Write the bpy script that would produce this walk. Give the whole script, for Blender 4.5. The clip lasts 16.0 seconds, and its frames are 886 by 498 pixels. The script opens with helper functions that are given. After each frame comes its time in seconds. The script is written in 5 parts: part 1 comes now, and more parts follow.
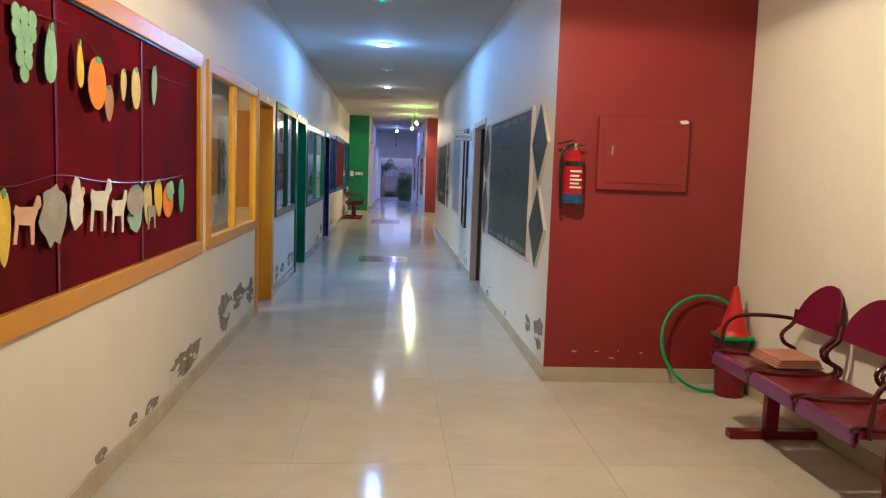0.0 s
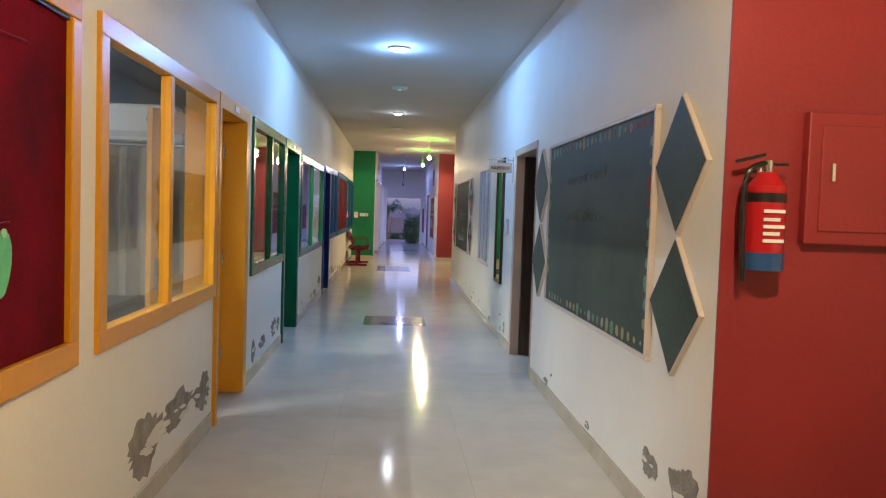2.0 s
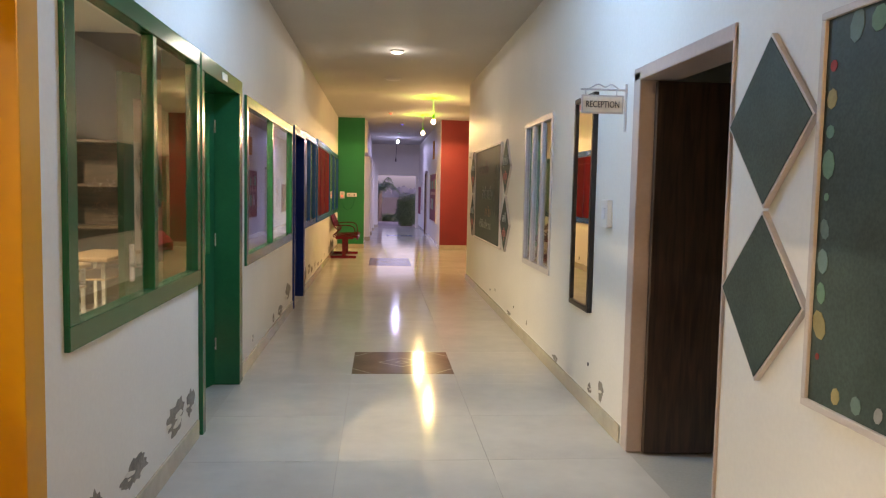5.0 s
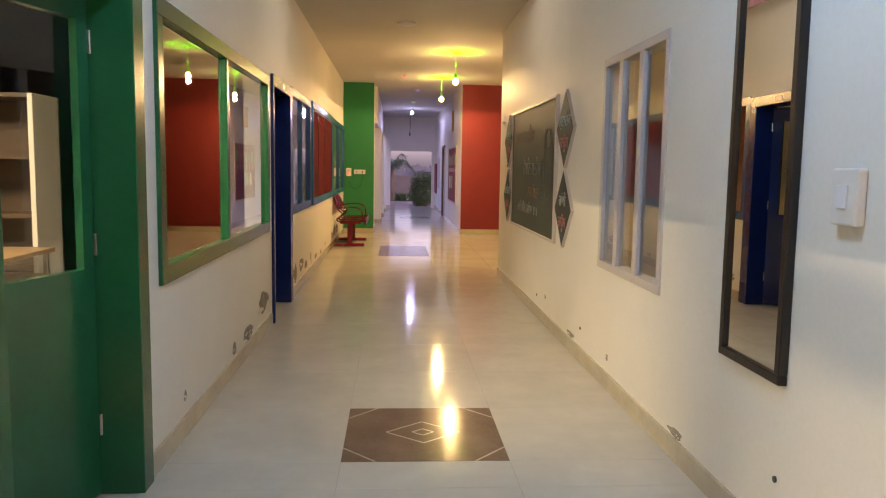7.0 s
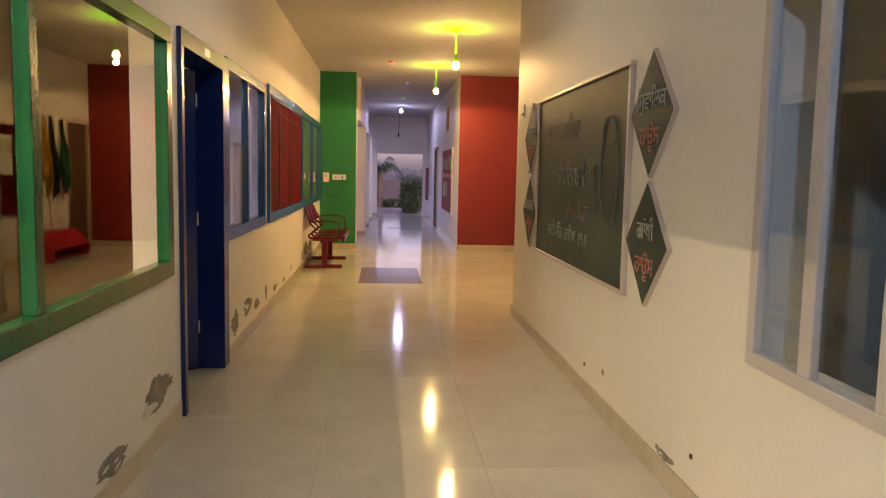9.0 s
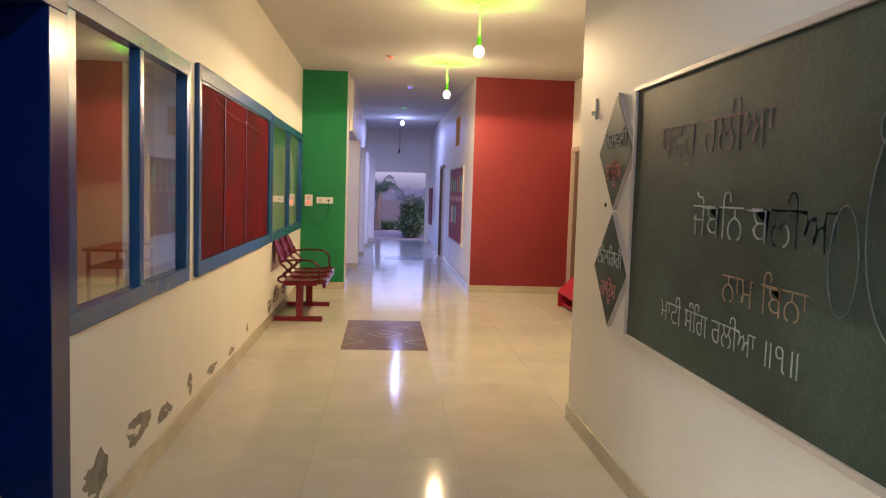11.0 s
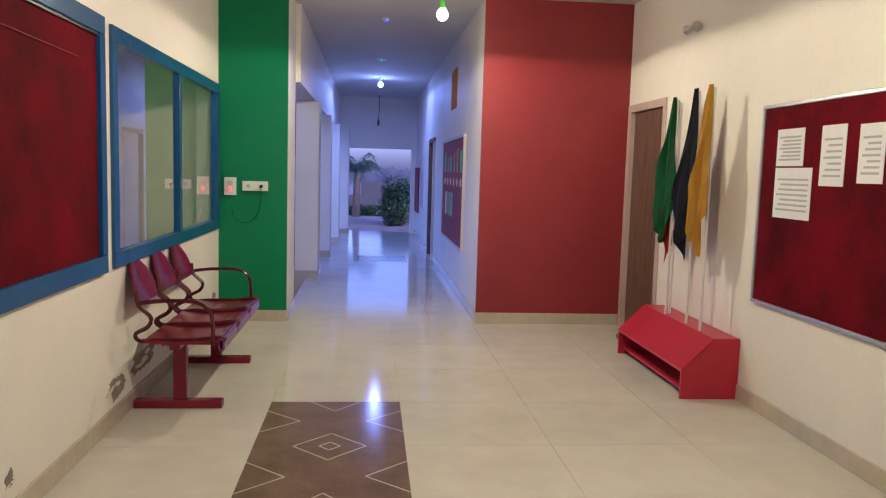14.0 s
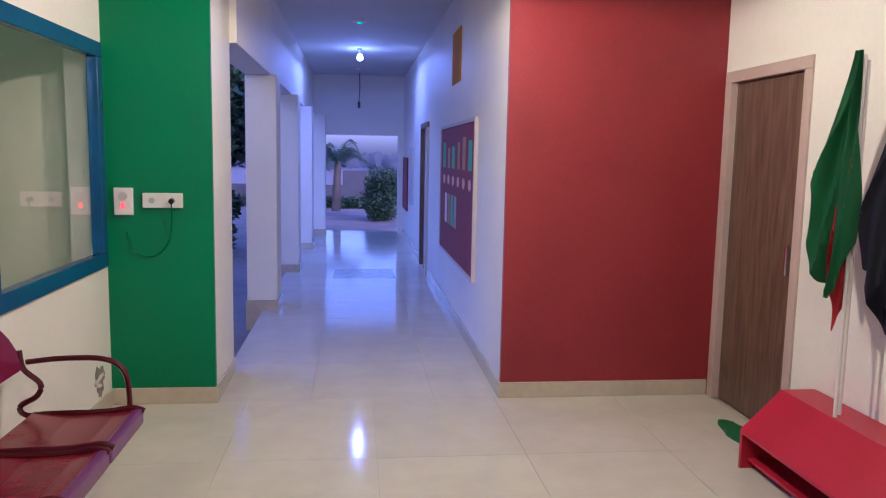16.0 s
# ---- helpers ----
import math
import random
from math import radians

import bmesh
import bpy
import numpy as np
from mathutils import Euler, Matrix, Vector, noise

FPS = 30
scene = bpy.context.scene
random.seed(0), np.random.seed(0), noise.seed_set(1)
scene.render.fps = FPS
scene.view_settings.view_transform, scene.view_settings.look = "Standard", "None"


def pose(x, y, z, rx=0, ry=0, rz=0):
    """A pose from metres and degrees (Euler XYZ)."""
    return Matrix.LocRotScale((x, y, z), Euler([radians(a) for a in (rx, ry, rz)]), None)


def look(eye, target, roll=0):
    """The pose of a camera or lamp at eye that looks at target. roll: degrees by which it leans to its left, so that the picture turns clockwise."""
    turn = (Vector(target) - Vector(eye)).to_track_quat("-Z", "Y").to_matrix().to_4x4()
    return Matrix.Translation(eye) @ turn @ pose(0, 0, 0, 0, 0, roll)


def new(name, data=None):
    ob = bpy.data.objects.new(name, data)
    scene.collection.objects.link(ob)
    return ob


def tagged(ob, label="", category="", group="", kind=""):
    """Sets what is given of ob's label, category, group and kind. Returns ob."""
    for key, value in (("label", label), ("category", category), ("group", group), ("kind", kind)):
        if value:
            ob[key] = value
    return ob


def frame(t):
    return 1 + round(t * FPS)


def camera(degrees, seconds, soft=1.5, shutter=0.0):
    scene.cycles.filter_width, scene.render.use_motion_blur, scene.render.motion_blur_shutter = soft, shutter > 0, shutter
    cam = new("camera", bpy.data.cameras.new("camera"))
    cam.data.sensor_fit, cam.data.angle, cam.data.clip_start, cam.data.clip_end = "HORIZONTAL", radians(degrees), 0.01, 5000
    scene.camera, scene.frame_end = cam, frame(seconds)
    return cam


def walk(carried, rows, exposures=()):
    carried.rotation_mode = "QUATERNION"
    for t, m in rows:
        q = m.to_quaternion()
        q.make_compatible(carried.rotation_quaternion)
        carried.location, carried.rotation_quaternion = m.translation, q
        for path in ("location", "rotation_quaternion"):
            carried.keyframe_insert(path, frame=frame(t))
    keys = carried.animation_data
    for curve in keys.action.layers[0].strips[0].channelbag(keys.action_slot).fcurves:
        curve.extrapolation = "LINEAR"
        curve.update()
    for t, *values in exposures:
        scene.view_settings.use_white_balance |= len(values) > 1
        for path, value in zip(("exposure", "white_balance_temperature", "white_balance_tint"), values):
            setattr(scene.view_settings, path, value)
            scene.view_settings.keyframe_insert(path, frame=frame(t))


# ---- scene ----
cam = camera(60.4, 16.0, soft=1.2)
PATH = [
    (0, (-0.146, 0.991, 1.481), (0.002, 2.974, 1.275), 2.0),
    (0.5, (-0.147, 1.63, 1.473), (-0.014, 3.615, 1.275), 2.4),
    (1, (-0.18, 2.217, 1.454), (-0.05, 4.202, 1.24), 2.1),
    (1.5, (-0.184, 2.788, 1.452), (-0.046, 4.774, 1.264), 1.2),
    (2, (-0.271, 3.412, 1.466), (-0.135, 5.405, 1.366), 1.9),
    (2.5, (-0.307, 4.006, 1.461), (-0.162, 5.998, 1.359), -0.3),
    (3, (-0.335, 4.651, 1.464), (-0.187, 6.642, 1.344), 0.4),
    (3.5, (-0.349, 5.262, 1.453), (-0.192, 7.251, 1.311), 0.2),
    (4, (-0.369, 5.88, 1.457), (-0.219, 7.869, 1.317), 1.6),
    (6.5, (-0.4, 8.964, 1.389), (-0.217, 10.946, 1.191), 0.1),
    (7, (-0.36, 9.527, 1.381), (-0.231, 11.512, 1.17), 0.9),
    (7.5, (-0.347, 10.144, 1.374), (-0.249, 12.129, 1.147), 1.2),
    (8, (-0.302, 10.737, 1.385), (-0.158, 12.721, 1.174), -0.0),
    (8.5, (-0.3, 11.304, 1.392), (-0.143, 13.288, 1.189), 0.7),
    (11, (-0.24, 14.513, 1.471), (-0.082, 16.501, 1.318), 1.8),
    (11.5, (-0.197, 15.133, 1.472), (-0.013, 17.12, 1.348), 2.0),
    (12, (-0.197, 15.735, 1.46), (-0.007, 17.719, 1.303), 1.1),
    (12.5, (-0.124, 16.38, 1.438), (0.07, 18.36, 1.239), 0.1),
    (13, (-0.089, 17.005, 1.453), (0.104, 18.985, 1.25), 0.1),
    (13.5, (-0.029, 17.619, 1.436), (0.176, 19.598, 1.23), 0.0),
    (14, (-0.014, 18.234, 1.469), (0.18, 20.214, 1.266), 1.7),
    (14.5, (0.021, 18.853, 1.49), (0.234, 20.832, 1.288), 0.5),
    (15, (0.03, 19.473, 1.594), (0.243, 21.447, 1.36), 1.9),
    (15.5, (-0.008, 20.101, 1.639), (0.23, 22.071, 1.395), 1.3),
    (16, (0.08, 20.713, 1.587), (0.31, 22.685, 1.342), 1.1),
]
EXPOSURES = [(0.0, -0.32, 5300, 4), (2.0, -0.22, 5900, 5), (3.0, -0.22, 6800, 7), (4.0, -0.08, 7800, 9), (7.0, 0.02, 9000, 12), (8.5, -0.2, 9600, 13), (11.0, 0.2, 6300, 9), (12.2, 0.22, 5400, 8), (13.0, 0.05, 4900, 9), (14.5, -0.12, 4800, 12), (16.0, -0.05, 4550, 18)]
walk(cam, [(t, look(eye, target, roll)) for t, eye, target, roll in PATH], EXPOSURES)

# ---- light settings ----
SKY = 0.40
BULB_WATTS = (215, 135, 135)
LAMP_WATTS = (128, 18, 66)
ROOM_WATTS = (140, 230, 4)

random.seed(7)

# ---- world and large lights ----
world = bpy.data.worlds.new("dusk_sky")
scene.world = world
world.use_nodes = True
wn = world.node_tree
wn.nodes.clear()
sky = wn.nodes.new("ShaderNodeTexSky")
sky.sky_type = 'NISHITA'
sky.sun_disc = False
sky.sun_elevation = math.radians(22)
sky.sun_rotation = math.radians(150)
sky.dust_density = 3.0
tint = wn.nodes.new("ShaderNodeMix")
tint.data_type = 'RGBA'
tint.blend_type = 'MULTIPLY'
tint.inputs[0].default_value = 1.0
tint.inputs[7].default_value = (0.85, 0.74, 1.4, 1)
bg = wn.nodes.new("ShaderNodeBackground")
bg.inputs[1].default_value = SKY
wo = wn.nodes.new("ShaderNodeOutputWorld")
wn.links.new(sky.outputs[0], tint.inputs[6])
wn.links.new(tint.outputs[2], bg.inputs[0])
wn.links.new(bg.outputs[0], wo.inputs[0])

sun = new("dusk_sun", bpy.data.lights.new("dusk_sun", 'SUN'))
sun.data.energy = 0.5
sun.data.angle = math.radians(20)
sun.data.color = (0.8, 0.75, 1.0)
sun.matrix_world = look((0, 0, 20), (6, 18, 12))


def point(name, at, watts, colour, radius=0.05):
    ob = new(name, bpy.data.lights.new(name, 'POINT'))
    ob.data.energy, ob.data.color, ob.data.shadow_soft_size = watts, colour, radius
    ob.location = at
    return ob


def spot(name, at, target, watts, colour, degrees, radius=0.03, blend=0.6):
    ob = new(name, bpy.data.lights.new(name, 'SPOT'))
    ob.data.energy, ob.data.color, ob.data.shadow_soft_size = watts, colour, radius
    ob.data.spot_size, ob.data.spot_blend = math.radians(degrees), blend
    ob.matrix_world = look(at, target)
    return ob


def area(name, at, target, watts, colour, w, h):
    ob = new(name, bpy.data.lights.new(name, 'AREA'))
    ob.data.shape, ob.data.size, ob.data.size_y = 'RECTANGLE', w, h
    ob.data.energy, ob.data.color = watts, colour
    ob.matrix_world = look(at, target)
    return ob


WARM = (1.0, 0.70, 0.38)
COOL = (0.28, 0.52, 1.0)
BLUE = (0.38, 0.42, 1.0)
CEIL = 3.11
BULBS = [(0.50, 4.4, 2.68), (0.55, 21.2, 2.68), (0.53, 24.4, 2.70)]
for bulb, watts in zip(BULBS, BULB_WATTS):
    # the opaque neck of a bulb keeps most of its light from the ceiling
    spot("bulb_light", (bulb[0], bulb[1], bulb[2] - 0.08), (bulb[0], bulb[1], 0), watts * 0.8, WARM, 179, 0.03, 0.08)
    point("bulb_side_light", (bulb[0], bulb[1], bulb[2] - 0.08), watts * 0.25, WARM, 0.03)
for bulb in BULBS[1:]:
    spot("holder_glow", (bulb[0], bulb[1] - 0.05, bulb[2] + 0.14), (bulb[0], bulb[1] - 0.05, 4), 34, (0.15, 1.0, 0.01), 148, 0.03, 1.0)
for x, y, drop, watts, tone in ((-0.25, 11.28, 0.05, LAMP_WATTS[0], COOL), (-0.22, 16.55, 0.05, LAMP_WATTS[1], (0.95, 0.95, 1.0)), (0.14, 32.2, 0.20, LAMP_WATTS[2], BLUE)):
    # a lamp sends most of its light down and a little up along the ceiling
    spot("lamp_down_light", (x, y, CEIL - drop), (x, y, 0), watts * 0.9, tone, 178, 0.03, 0.05)
    point("lamp_side_light", (x, y, CEIL - drop - 0.08), watts * 0.15, tone, 0.03)

# ---- materials ----


class Nodes:
    """A small maker of node materials."""

    def __init__(self, name):
        self.mat = bpy.data.materials.new(name)
        self.mat.use_nodes = True
        self.tree = self.mat.node_tree
        self.bsdf = self.tree.nodes["Principled BSDF"]

    def add(self, kind, **values):
        node = self.tree.nodes.new(kind)
        for key, value in values.items():
            node.inputs[key].default_value = value
        return node

    def link(self, a, b):
        self.tree.links.new(a, b)

    def coords(self, scale=(1, 1, 1)):
        geo = self.add("ShaderNodeNewGeometry")
        m = self.add("ShaderNodeMapping", Scale=scale)
        self.link(geo.outputs["Position"], m.inputs["Vector"])
        return m.outputs[0]


def rgba(c):
    return (c[0], c[1], c[2], 1)


def paint(name, colour, rough=0.5, vary=0.12, scale=1.3, bump=0.08, fine=60.0, metal=0.0, coat=0.0, stretch=(1, 1, 1), spec=0.5, random_piece=0.0):
    """Colour with variation at two scales, broken gloss and fine relief."""
    n = Nodes(name)
    at = n.coords(stretch)
    big = n.add("ShaderNodeTexNoise", Scale=scale, Detail=4.0, Roughness=0.6)
    small = n.add("ShaderNodeTexNoise", Scale=fine, Detail=3.0)
    n.link(at, big.inputs["Vector"])
    n.link(at, small.inputs["Vector"])
    ramp = n.add("ShaderNodeMapRange")
    ramp.inputs[1].default_value, ramp.inputs[2].default_value = 0.3, 0.7
    ramp.inputs[3].default_value, ramp.inputs[4].default_value = 1 - vary, 1 + vary
    n.link(big.outputs[0], ramp.inputs[0])
    grain = n.add("ShaderNodeMapRange")
    grain.inputs[1].default_value, grain.inputs[2].default_value = 0.3, 0.7
    grain.inputs[3].default_value, grain.inputs[4].default_value = 1 - vary * 0.4, 1 + vary * 0.4
    n.link(small.outputs[0], grain.inputs[0])
    mul = n.add("ShaderNodeMath")
    mul.operation = 'MULTIPLY'
    n.link(ramp.outputs[0], mul.inputs[0])
    n.link(grain.outputs[0], mul.inputs[1])
    factor = mul.outputs[0]
    if random_piece:
        info = n.add("ShaderNodeObjectInfo")
        span = n.add("ShaderNodeMapRange")
        span.inputs[3].default_value, span.inputs[4].default_value = 1 - random_piece, 1 + random_piece
        n.link(info.outputs["Random"], span.inputs[0])
        again = n.add("ShaderNodeMath")
        again.operation = 'MULTIPLY'
        n.link(factor, again.inputs[0])
        n.link(span.outputs[0], again.inputs[1])
        factor = again.outputs[0]
    scaled = n.add("ShaderNodeVectorMath")
    scaled.operation = 'SCALE'
    scaled.inputs[0].default_value = colour
    n.link(factor, scaled.inputs["Scale"])
    n.link(scaled.outputs[0], n.bsdf.inputs["Base Color"])
    gloss = n.add("ShaderNodeMapRange")
    gloss.inputs[3].default_value, gloss.inputs[4].default_value = rough * 0.8, min(1.0, rough * 1.2)
    n.link(big.outputs[0], gloss.inputs[0])
    n.link(gloss.outputs[0], n.bsdf.inputs["Roughness"])
    if bump:
        b = n.add("ShaderNodeBump", Strength=bump, Distance=0.01)
        n.link(small.outputs[0], b.inputs["Height"])
        n.link(b.outputs[0], n.bsdf.inputs["Normal"])
    n.bsdf.inputs["Metallic"].default_value = metal
    n.bsdf.inputs["Coat Weight"].default_value = coat
    n.bsdf.inputs["Coat Roughness"].default_value = 0.08
    n.bsdf.inputs["Specular IOR Level"].default_value = spec
    return n.mat


def wood(name, dark, light, along=(14, 14, 1.2), rough=0.45):
    n = Nodes(name)
    at = n.coords(along)
    noise = n.add("ShaderNodeTexNoise", Scale=2.2, Detail=6.0, Distortion=0.7)
    n.link(at, noise.inputs["Vector"])
    ramp = n.add("ShaderNodeValToRGB")
    ramp.color_ramp.elements[0].color, ramp.color_ramp.elements[0].position = rgba(dark), 0.35
    ramp.color_ramp.elements[1].color, ramp.color_ramp.elements[1].position = rgba(light), 0.68
    n.link(noise.outputs[0], ramp.inputs[0])
    n.link(ramp.outputs[0], n.bsdf.inputs["Base Color"])
    b = n.add("ShaderNodeBump", Strength=0.1, Distance=0.005)
    n.link(noise.outputs[0], b.inputs["Height"])
    n.link(b.outputs[0], n.bsdf.inputs["Normal"])
    n.bsdf.inputs["Roughness"].default_value = rough
    return n.mat


def glass_material(name, tint=(1, 1, 1), rough=0.0):
    n = Nodes(name)
    n.bsdf.inputs["Base Color"].default_value = rgba(tint)
    n.bsdf.inputs["Transmission Weight"].default_value = 1.0
    n.bsdf.inputs["Roughness"].default_value = rough
    n.bsdf.inputs["IOR"].default_value = 1.45
    return n.mat


def glow(name, colour, strength):
    n = Nodes(name)
    n.bsdf.inputs["Base Color"].default_value = rgba(colour)
    n.bsdf.inputs["Emission Color"].default_value = rgba(colour)
    n.bsdf.inputs["Emission Strength"].default_value = strength
    return n.mat


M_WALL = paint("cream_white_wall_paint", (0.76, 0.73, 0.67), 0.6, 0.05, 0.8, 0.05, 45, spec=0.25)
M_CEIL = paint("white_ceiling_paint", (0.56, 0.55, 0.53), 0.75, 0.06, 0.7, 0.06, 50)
M_RED = paint("brick_red_wall_paint", (0.235, 0.017, 0.022), 0.5, 0.12, 1.2, 0.15, 55)
M_GREENWALL = paint("green_wall_paint", (0.0, 0.17, 0.055), 0.5, 0.1, 1.2, 0.12, 55)
M_TILE = paint("polished_cream_vitrified_tile", (0.55, 0.52, 0.455), 0.10, 0.07, 2.2, 0.02, 7, random_piece=0.03, spec=0.045)
M_GROUT = paint("beige_grout", (0.42, 0.39, 0.33), 0.8, 0.1)
M_SKIRT = paint("beige_skirting_tile", (0.50, 0.44, 0.34), 0.16, 0.1, 3.0, 0.03, 20)
M_MAT = paint("brown_stone_inlay_tile", (0.17, 0.115, 0.085), 0.13, 0.2, 4.0, 0.02, 60, spec=0.06)
M_LINE = paint("pale_inlay_line", (0.50, 0.42, 0.34), 0.25, 0.08)
M_ORANGE = paint("orange_yellow_enamel", (0.62, 0.28, 0.004), 0.34, 0.06, 1.5, 0.008, 25)
M_VENT = paint("matt_yellow_paint", (0.55, 0.24, 0.012), 0.85, 0.1, 3.0, 0.05, 40, spec=0.1)
M_GREEN = paint("dark_green_enamel", (0.006, 0.10, 0.04), 0.2, 0.1, 3.0, 0.04, 40)
M_BLUE = paint("blue_enamel", (0.012, 0.075, 0.20), 0.22, 0.1, 3.0, 0.04, 40)
M_NAVY = paint("navy_blue_enamel", (0.004, 0.018, 0.11), 0.2, 0.12, 3.0, 0.04, 40)
M_GREYFRAME = paint("pale_grey_window_paint", (0.52, 0.48, 0.47), 0.35, 0.06, 3.0, 0.03, 40)
M_FRAMEPINK = paint("pinkish_door_frame_paint", (0.48, 0.38, 0.34), 0.4, 0.08, 3.0, 0.05, 40)
M_VELVET = paint("maroon_velvet_cloth", (0.105, 0.0015, 0.007), 0.9, 0.5, 2.5, 0.25, 160, spec=0.1)
M_GLASS = glass_material("clear_window_glass")
M_BOARD = paint("green_grey_chalkboard", (0.042, 0.062, 0.052), 0.58, 0.45, 1.6, 0.05, 90, spec=0.25)
M_BOARDLILAC = paint("pale_board_edge", (0.55, 0.48, 0.44), 0.4, 0.08)
M_CHALK = paint("white_chalk", (0.38, 0.41, 0.39), 0.9, 0.3, 25.0, 0.2, 120)
M_CHALKFAINT = paint("rubbed_chalk", (0.15, 0.175, 0.16), 0.9, 0.3, 25.0, 0.2, 120)
M_CHALKVIOLET = paint("rubbed_violet_chalk", (0.21, 0.14, 0.16), 0.9, 0.3, 25.0, 0.2, 120)
M_CHALKPINK = paint("pink_chalk", (0.52, 0.20, 0.18), 0.9, 0.3, 25.0, 0.2, 120)
M_CHALKORANGE = paint("orange_chalk", (0.34, 0.22, 0.15), 0.9, 0.3, 25.0, 0.2, 120)
M_ALU = paint("brushed_aluminium", (0.55, 0.54, 0.53), 0.35, 0.1, 5.0, 0.03, 80, metal=0.9)
M_STEEL = paint("chrome_steel", (0.7, 0.7, 0.7), 0.2, 0.05, metal=1.0)
M_DARKWOOD = wood("dark_brown_laminate", (0.035, 0.020, 0.013), (0.085, 0.050, 0.032))
M_BROWNWOOD = wood("brown_grained_laminate", (0.085, 0.050, 0.036), (0.17, 0.105, 0.075))
M_BLACK = paint("black_frame_lacquer", (0.012, 0.010, 0.010), 0.3, 0.1)
M_MIRROR = Nodes("mirror_silver").mat
M_MIRROR.node_tree.nodes["Principled BSDF"].inputs["Metallic"].default_value = 1.0
M_MIRROR.node_tree.nodes["Principled BSDF"].inputs["Roughness"].default_value = 0.01
M_MIRROR.node_tree.nodes["Principled BSDF"].inputs["Base Color"].default_value = (0.85, 0.85, 0.84, 1)
M_BENCH = paint("burgundy_powder_coat", (0.19, 0.008, 0.022), 0.25, 0.1, 4.0, 0.03, 70, metal=0.15)
M_BENCHTUBE = paint("dark_maroon_tube_enamel", (0.07, 0.006, 0.010), 0.2, 0.12, 4.0, 0.02, 70)
M_PURPLE = paint("purple_red_gloss", (0.15, 0.006, 0.035), 0.2, 0.1, 4.0, 0.02, 70)
M_VIOLET = paint("violet_plastic_edge", (0.15, 0.035, 0.14), 0.25, 0.1, 4.0, 0.02, 70)
M_REDBOX = paint("red_painted_board", (0.42, 0.012, 0.035), 0.35, 0.08, 3.0, 0.04, 50)
M_FIRE = paint("fire_red_enamel", (0.38, 0.008, 0.014), 0.25, 0.06)
M_BLUEBAND = paint("blue_band", (0.02, 0.07, 0.22), 0.3, 0.06)
M_CONE = paint("orange_red_plastic", (0.60, 0.016, 0.014), 0.4, 0.08)
M_GREENPLASTIC = paint("green_plastic", (0.01, 0.36, 0.10), 0.35, 0.06)
M_PINKCLOTH = paint("pink_towel_cloth", (0.52, 0.22, 0.16), 0.9, 0.15, 8.0, 0.4, 220)
M_WHITE = paint("white_plastic", (0.70, 0.68, 0.65), 0.35, 0.04)
M_PAPER = paint("white_paper", (0.72, 0.72, 0.74), 0.8, 0.04, 6.0, 0.03, 90)
M_GREYINK = paint("grey_print", (0.40, 0.41, 0.43), 0.8, 0.1)
M_DARKINK = paint("dark_print", (0.03, 0.03, 0.03), 0.5, 0.1)
M_FLAGGREEN = paint("green_satin_cloth", (0.008, 0.13, 0.035), 0.6, 0.15, 6.0, 0.15, 200)
M_FLAGRED = paint("red_satin_cloth", (0.45, 0.012, 0.02), 0.6, 0.15, 6.0, 0.15, 200)
M_FLAGNAVY = paint("navy_satin_cloth", (0.008, 0.010, 0.028), 0.6, 0.15, 6.0, 0.15, 200)
M_FLAGYELLOW = paint("yellow_satin_cloth", (0.62, 0.36, 0.022), 0.6, 0.12, 6.0, 0.15, 200)
M_PLASTER = paint("bare_grey_plaster", (0.25, 0.225, 0.19), 0.9, 0.35, 9.0, 0.6, 70)
M_FLAKE = paint("flaking_white_paint", (0.70, 0.66, 0.58), 0.7, 0.1, 9.0, 0.3, 60)
M_ROOMWALL = paint("classroom_wall_paint", (0.62, 0.60, 0.50), 0.7, 0.08, 0.9, 0.08, 45)
M_CURTAIN = paint("beige_curtain_cloth", (0.48, 0.42, 0.30), 0.85, 0.12, 5.0, 0.2, 150)
M_DESK = wood("pale_school_desk", (0.26, 0.16, 0.08), (0.42, 0.28, 0.15), (2, 12, 12))
M_SHELF = wood("dark_shelf_wood", (0.05, 0.03, 0.02), (0.11, 0.07, 0.045), (2, 12, 12))
M_BULB = glow("lit_bulb_glass", (1.0, 0.72, 0.38), 22)
M_LAMPCOOL = glow("lit_cool_diffuser", (0.55, 0.74, 1.0), 26)
M_LAMPWHITE = glow("lit_white_diffuser", (1.0, 0.98, 0.95), 14)
M_LEDGREEN = glow("green_indicator", (0.0, 0.9, 0.35), 2.0)
M_LEDRED = glow("red_indicator", (1.0, 0.03, 0.02), 4.0)
M_LEDBLUE = glow("blue_indicator", (0.05, 0.05, 1.0), 4.0)
M_GREENCAP = glow("green_lit_holder", (0.2, 0.8, 0.02), 0.1)
M_GROUND = paint("dusty_ground", (0.20, 0.165, 0.14), 0.95, 0.25, 1.5, 0.4, 30)
M_CONCRETE = paint("grey_boundary_concrete", (0.06, 0.06, 0.065), 0.9, 0.25, 1.5, 0.2, 25)
M_LEAF = paint("dark_green_leaf", (0.02, 0.048, 0.017), 0.55, 0.35, 3.0, 0.05, 40)
M_PALM = paint("palm_green_leaf", (0.018, 0.042, 0.018), 0.5, 0.3, 3.0, 0.05, 40)
M_BARK = paint("grey_brown_bark", (0.10, 0.08, 0.06), 0.9, 0.3, 6.0, 0.6, 30)
M_POSTER = paint("maroon_notice_felt", (0.20, 0.02, 0.035), 0.7, 0.15, 4.0, 0.1, 100)

# ---- building helpers ----


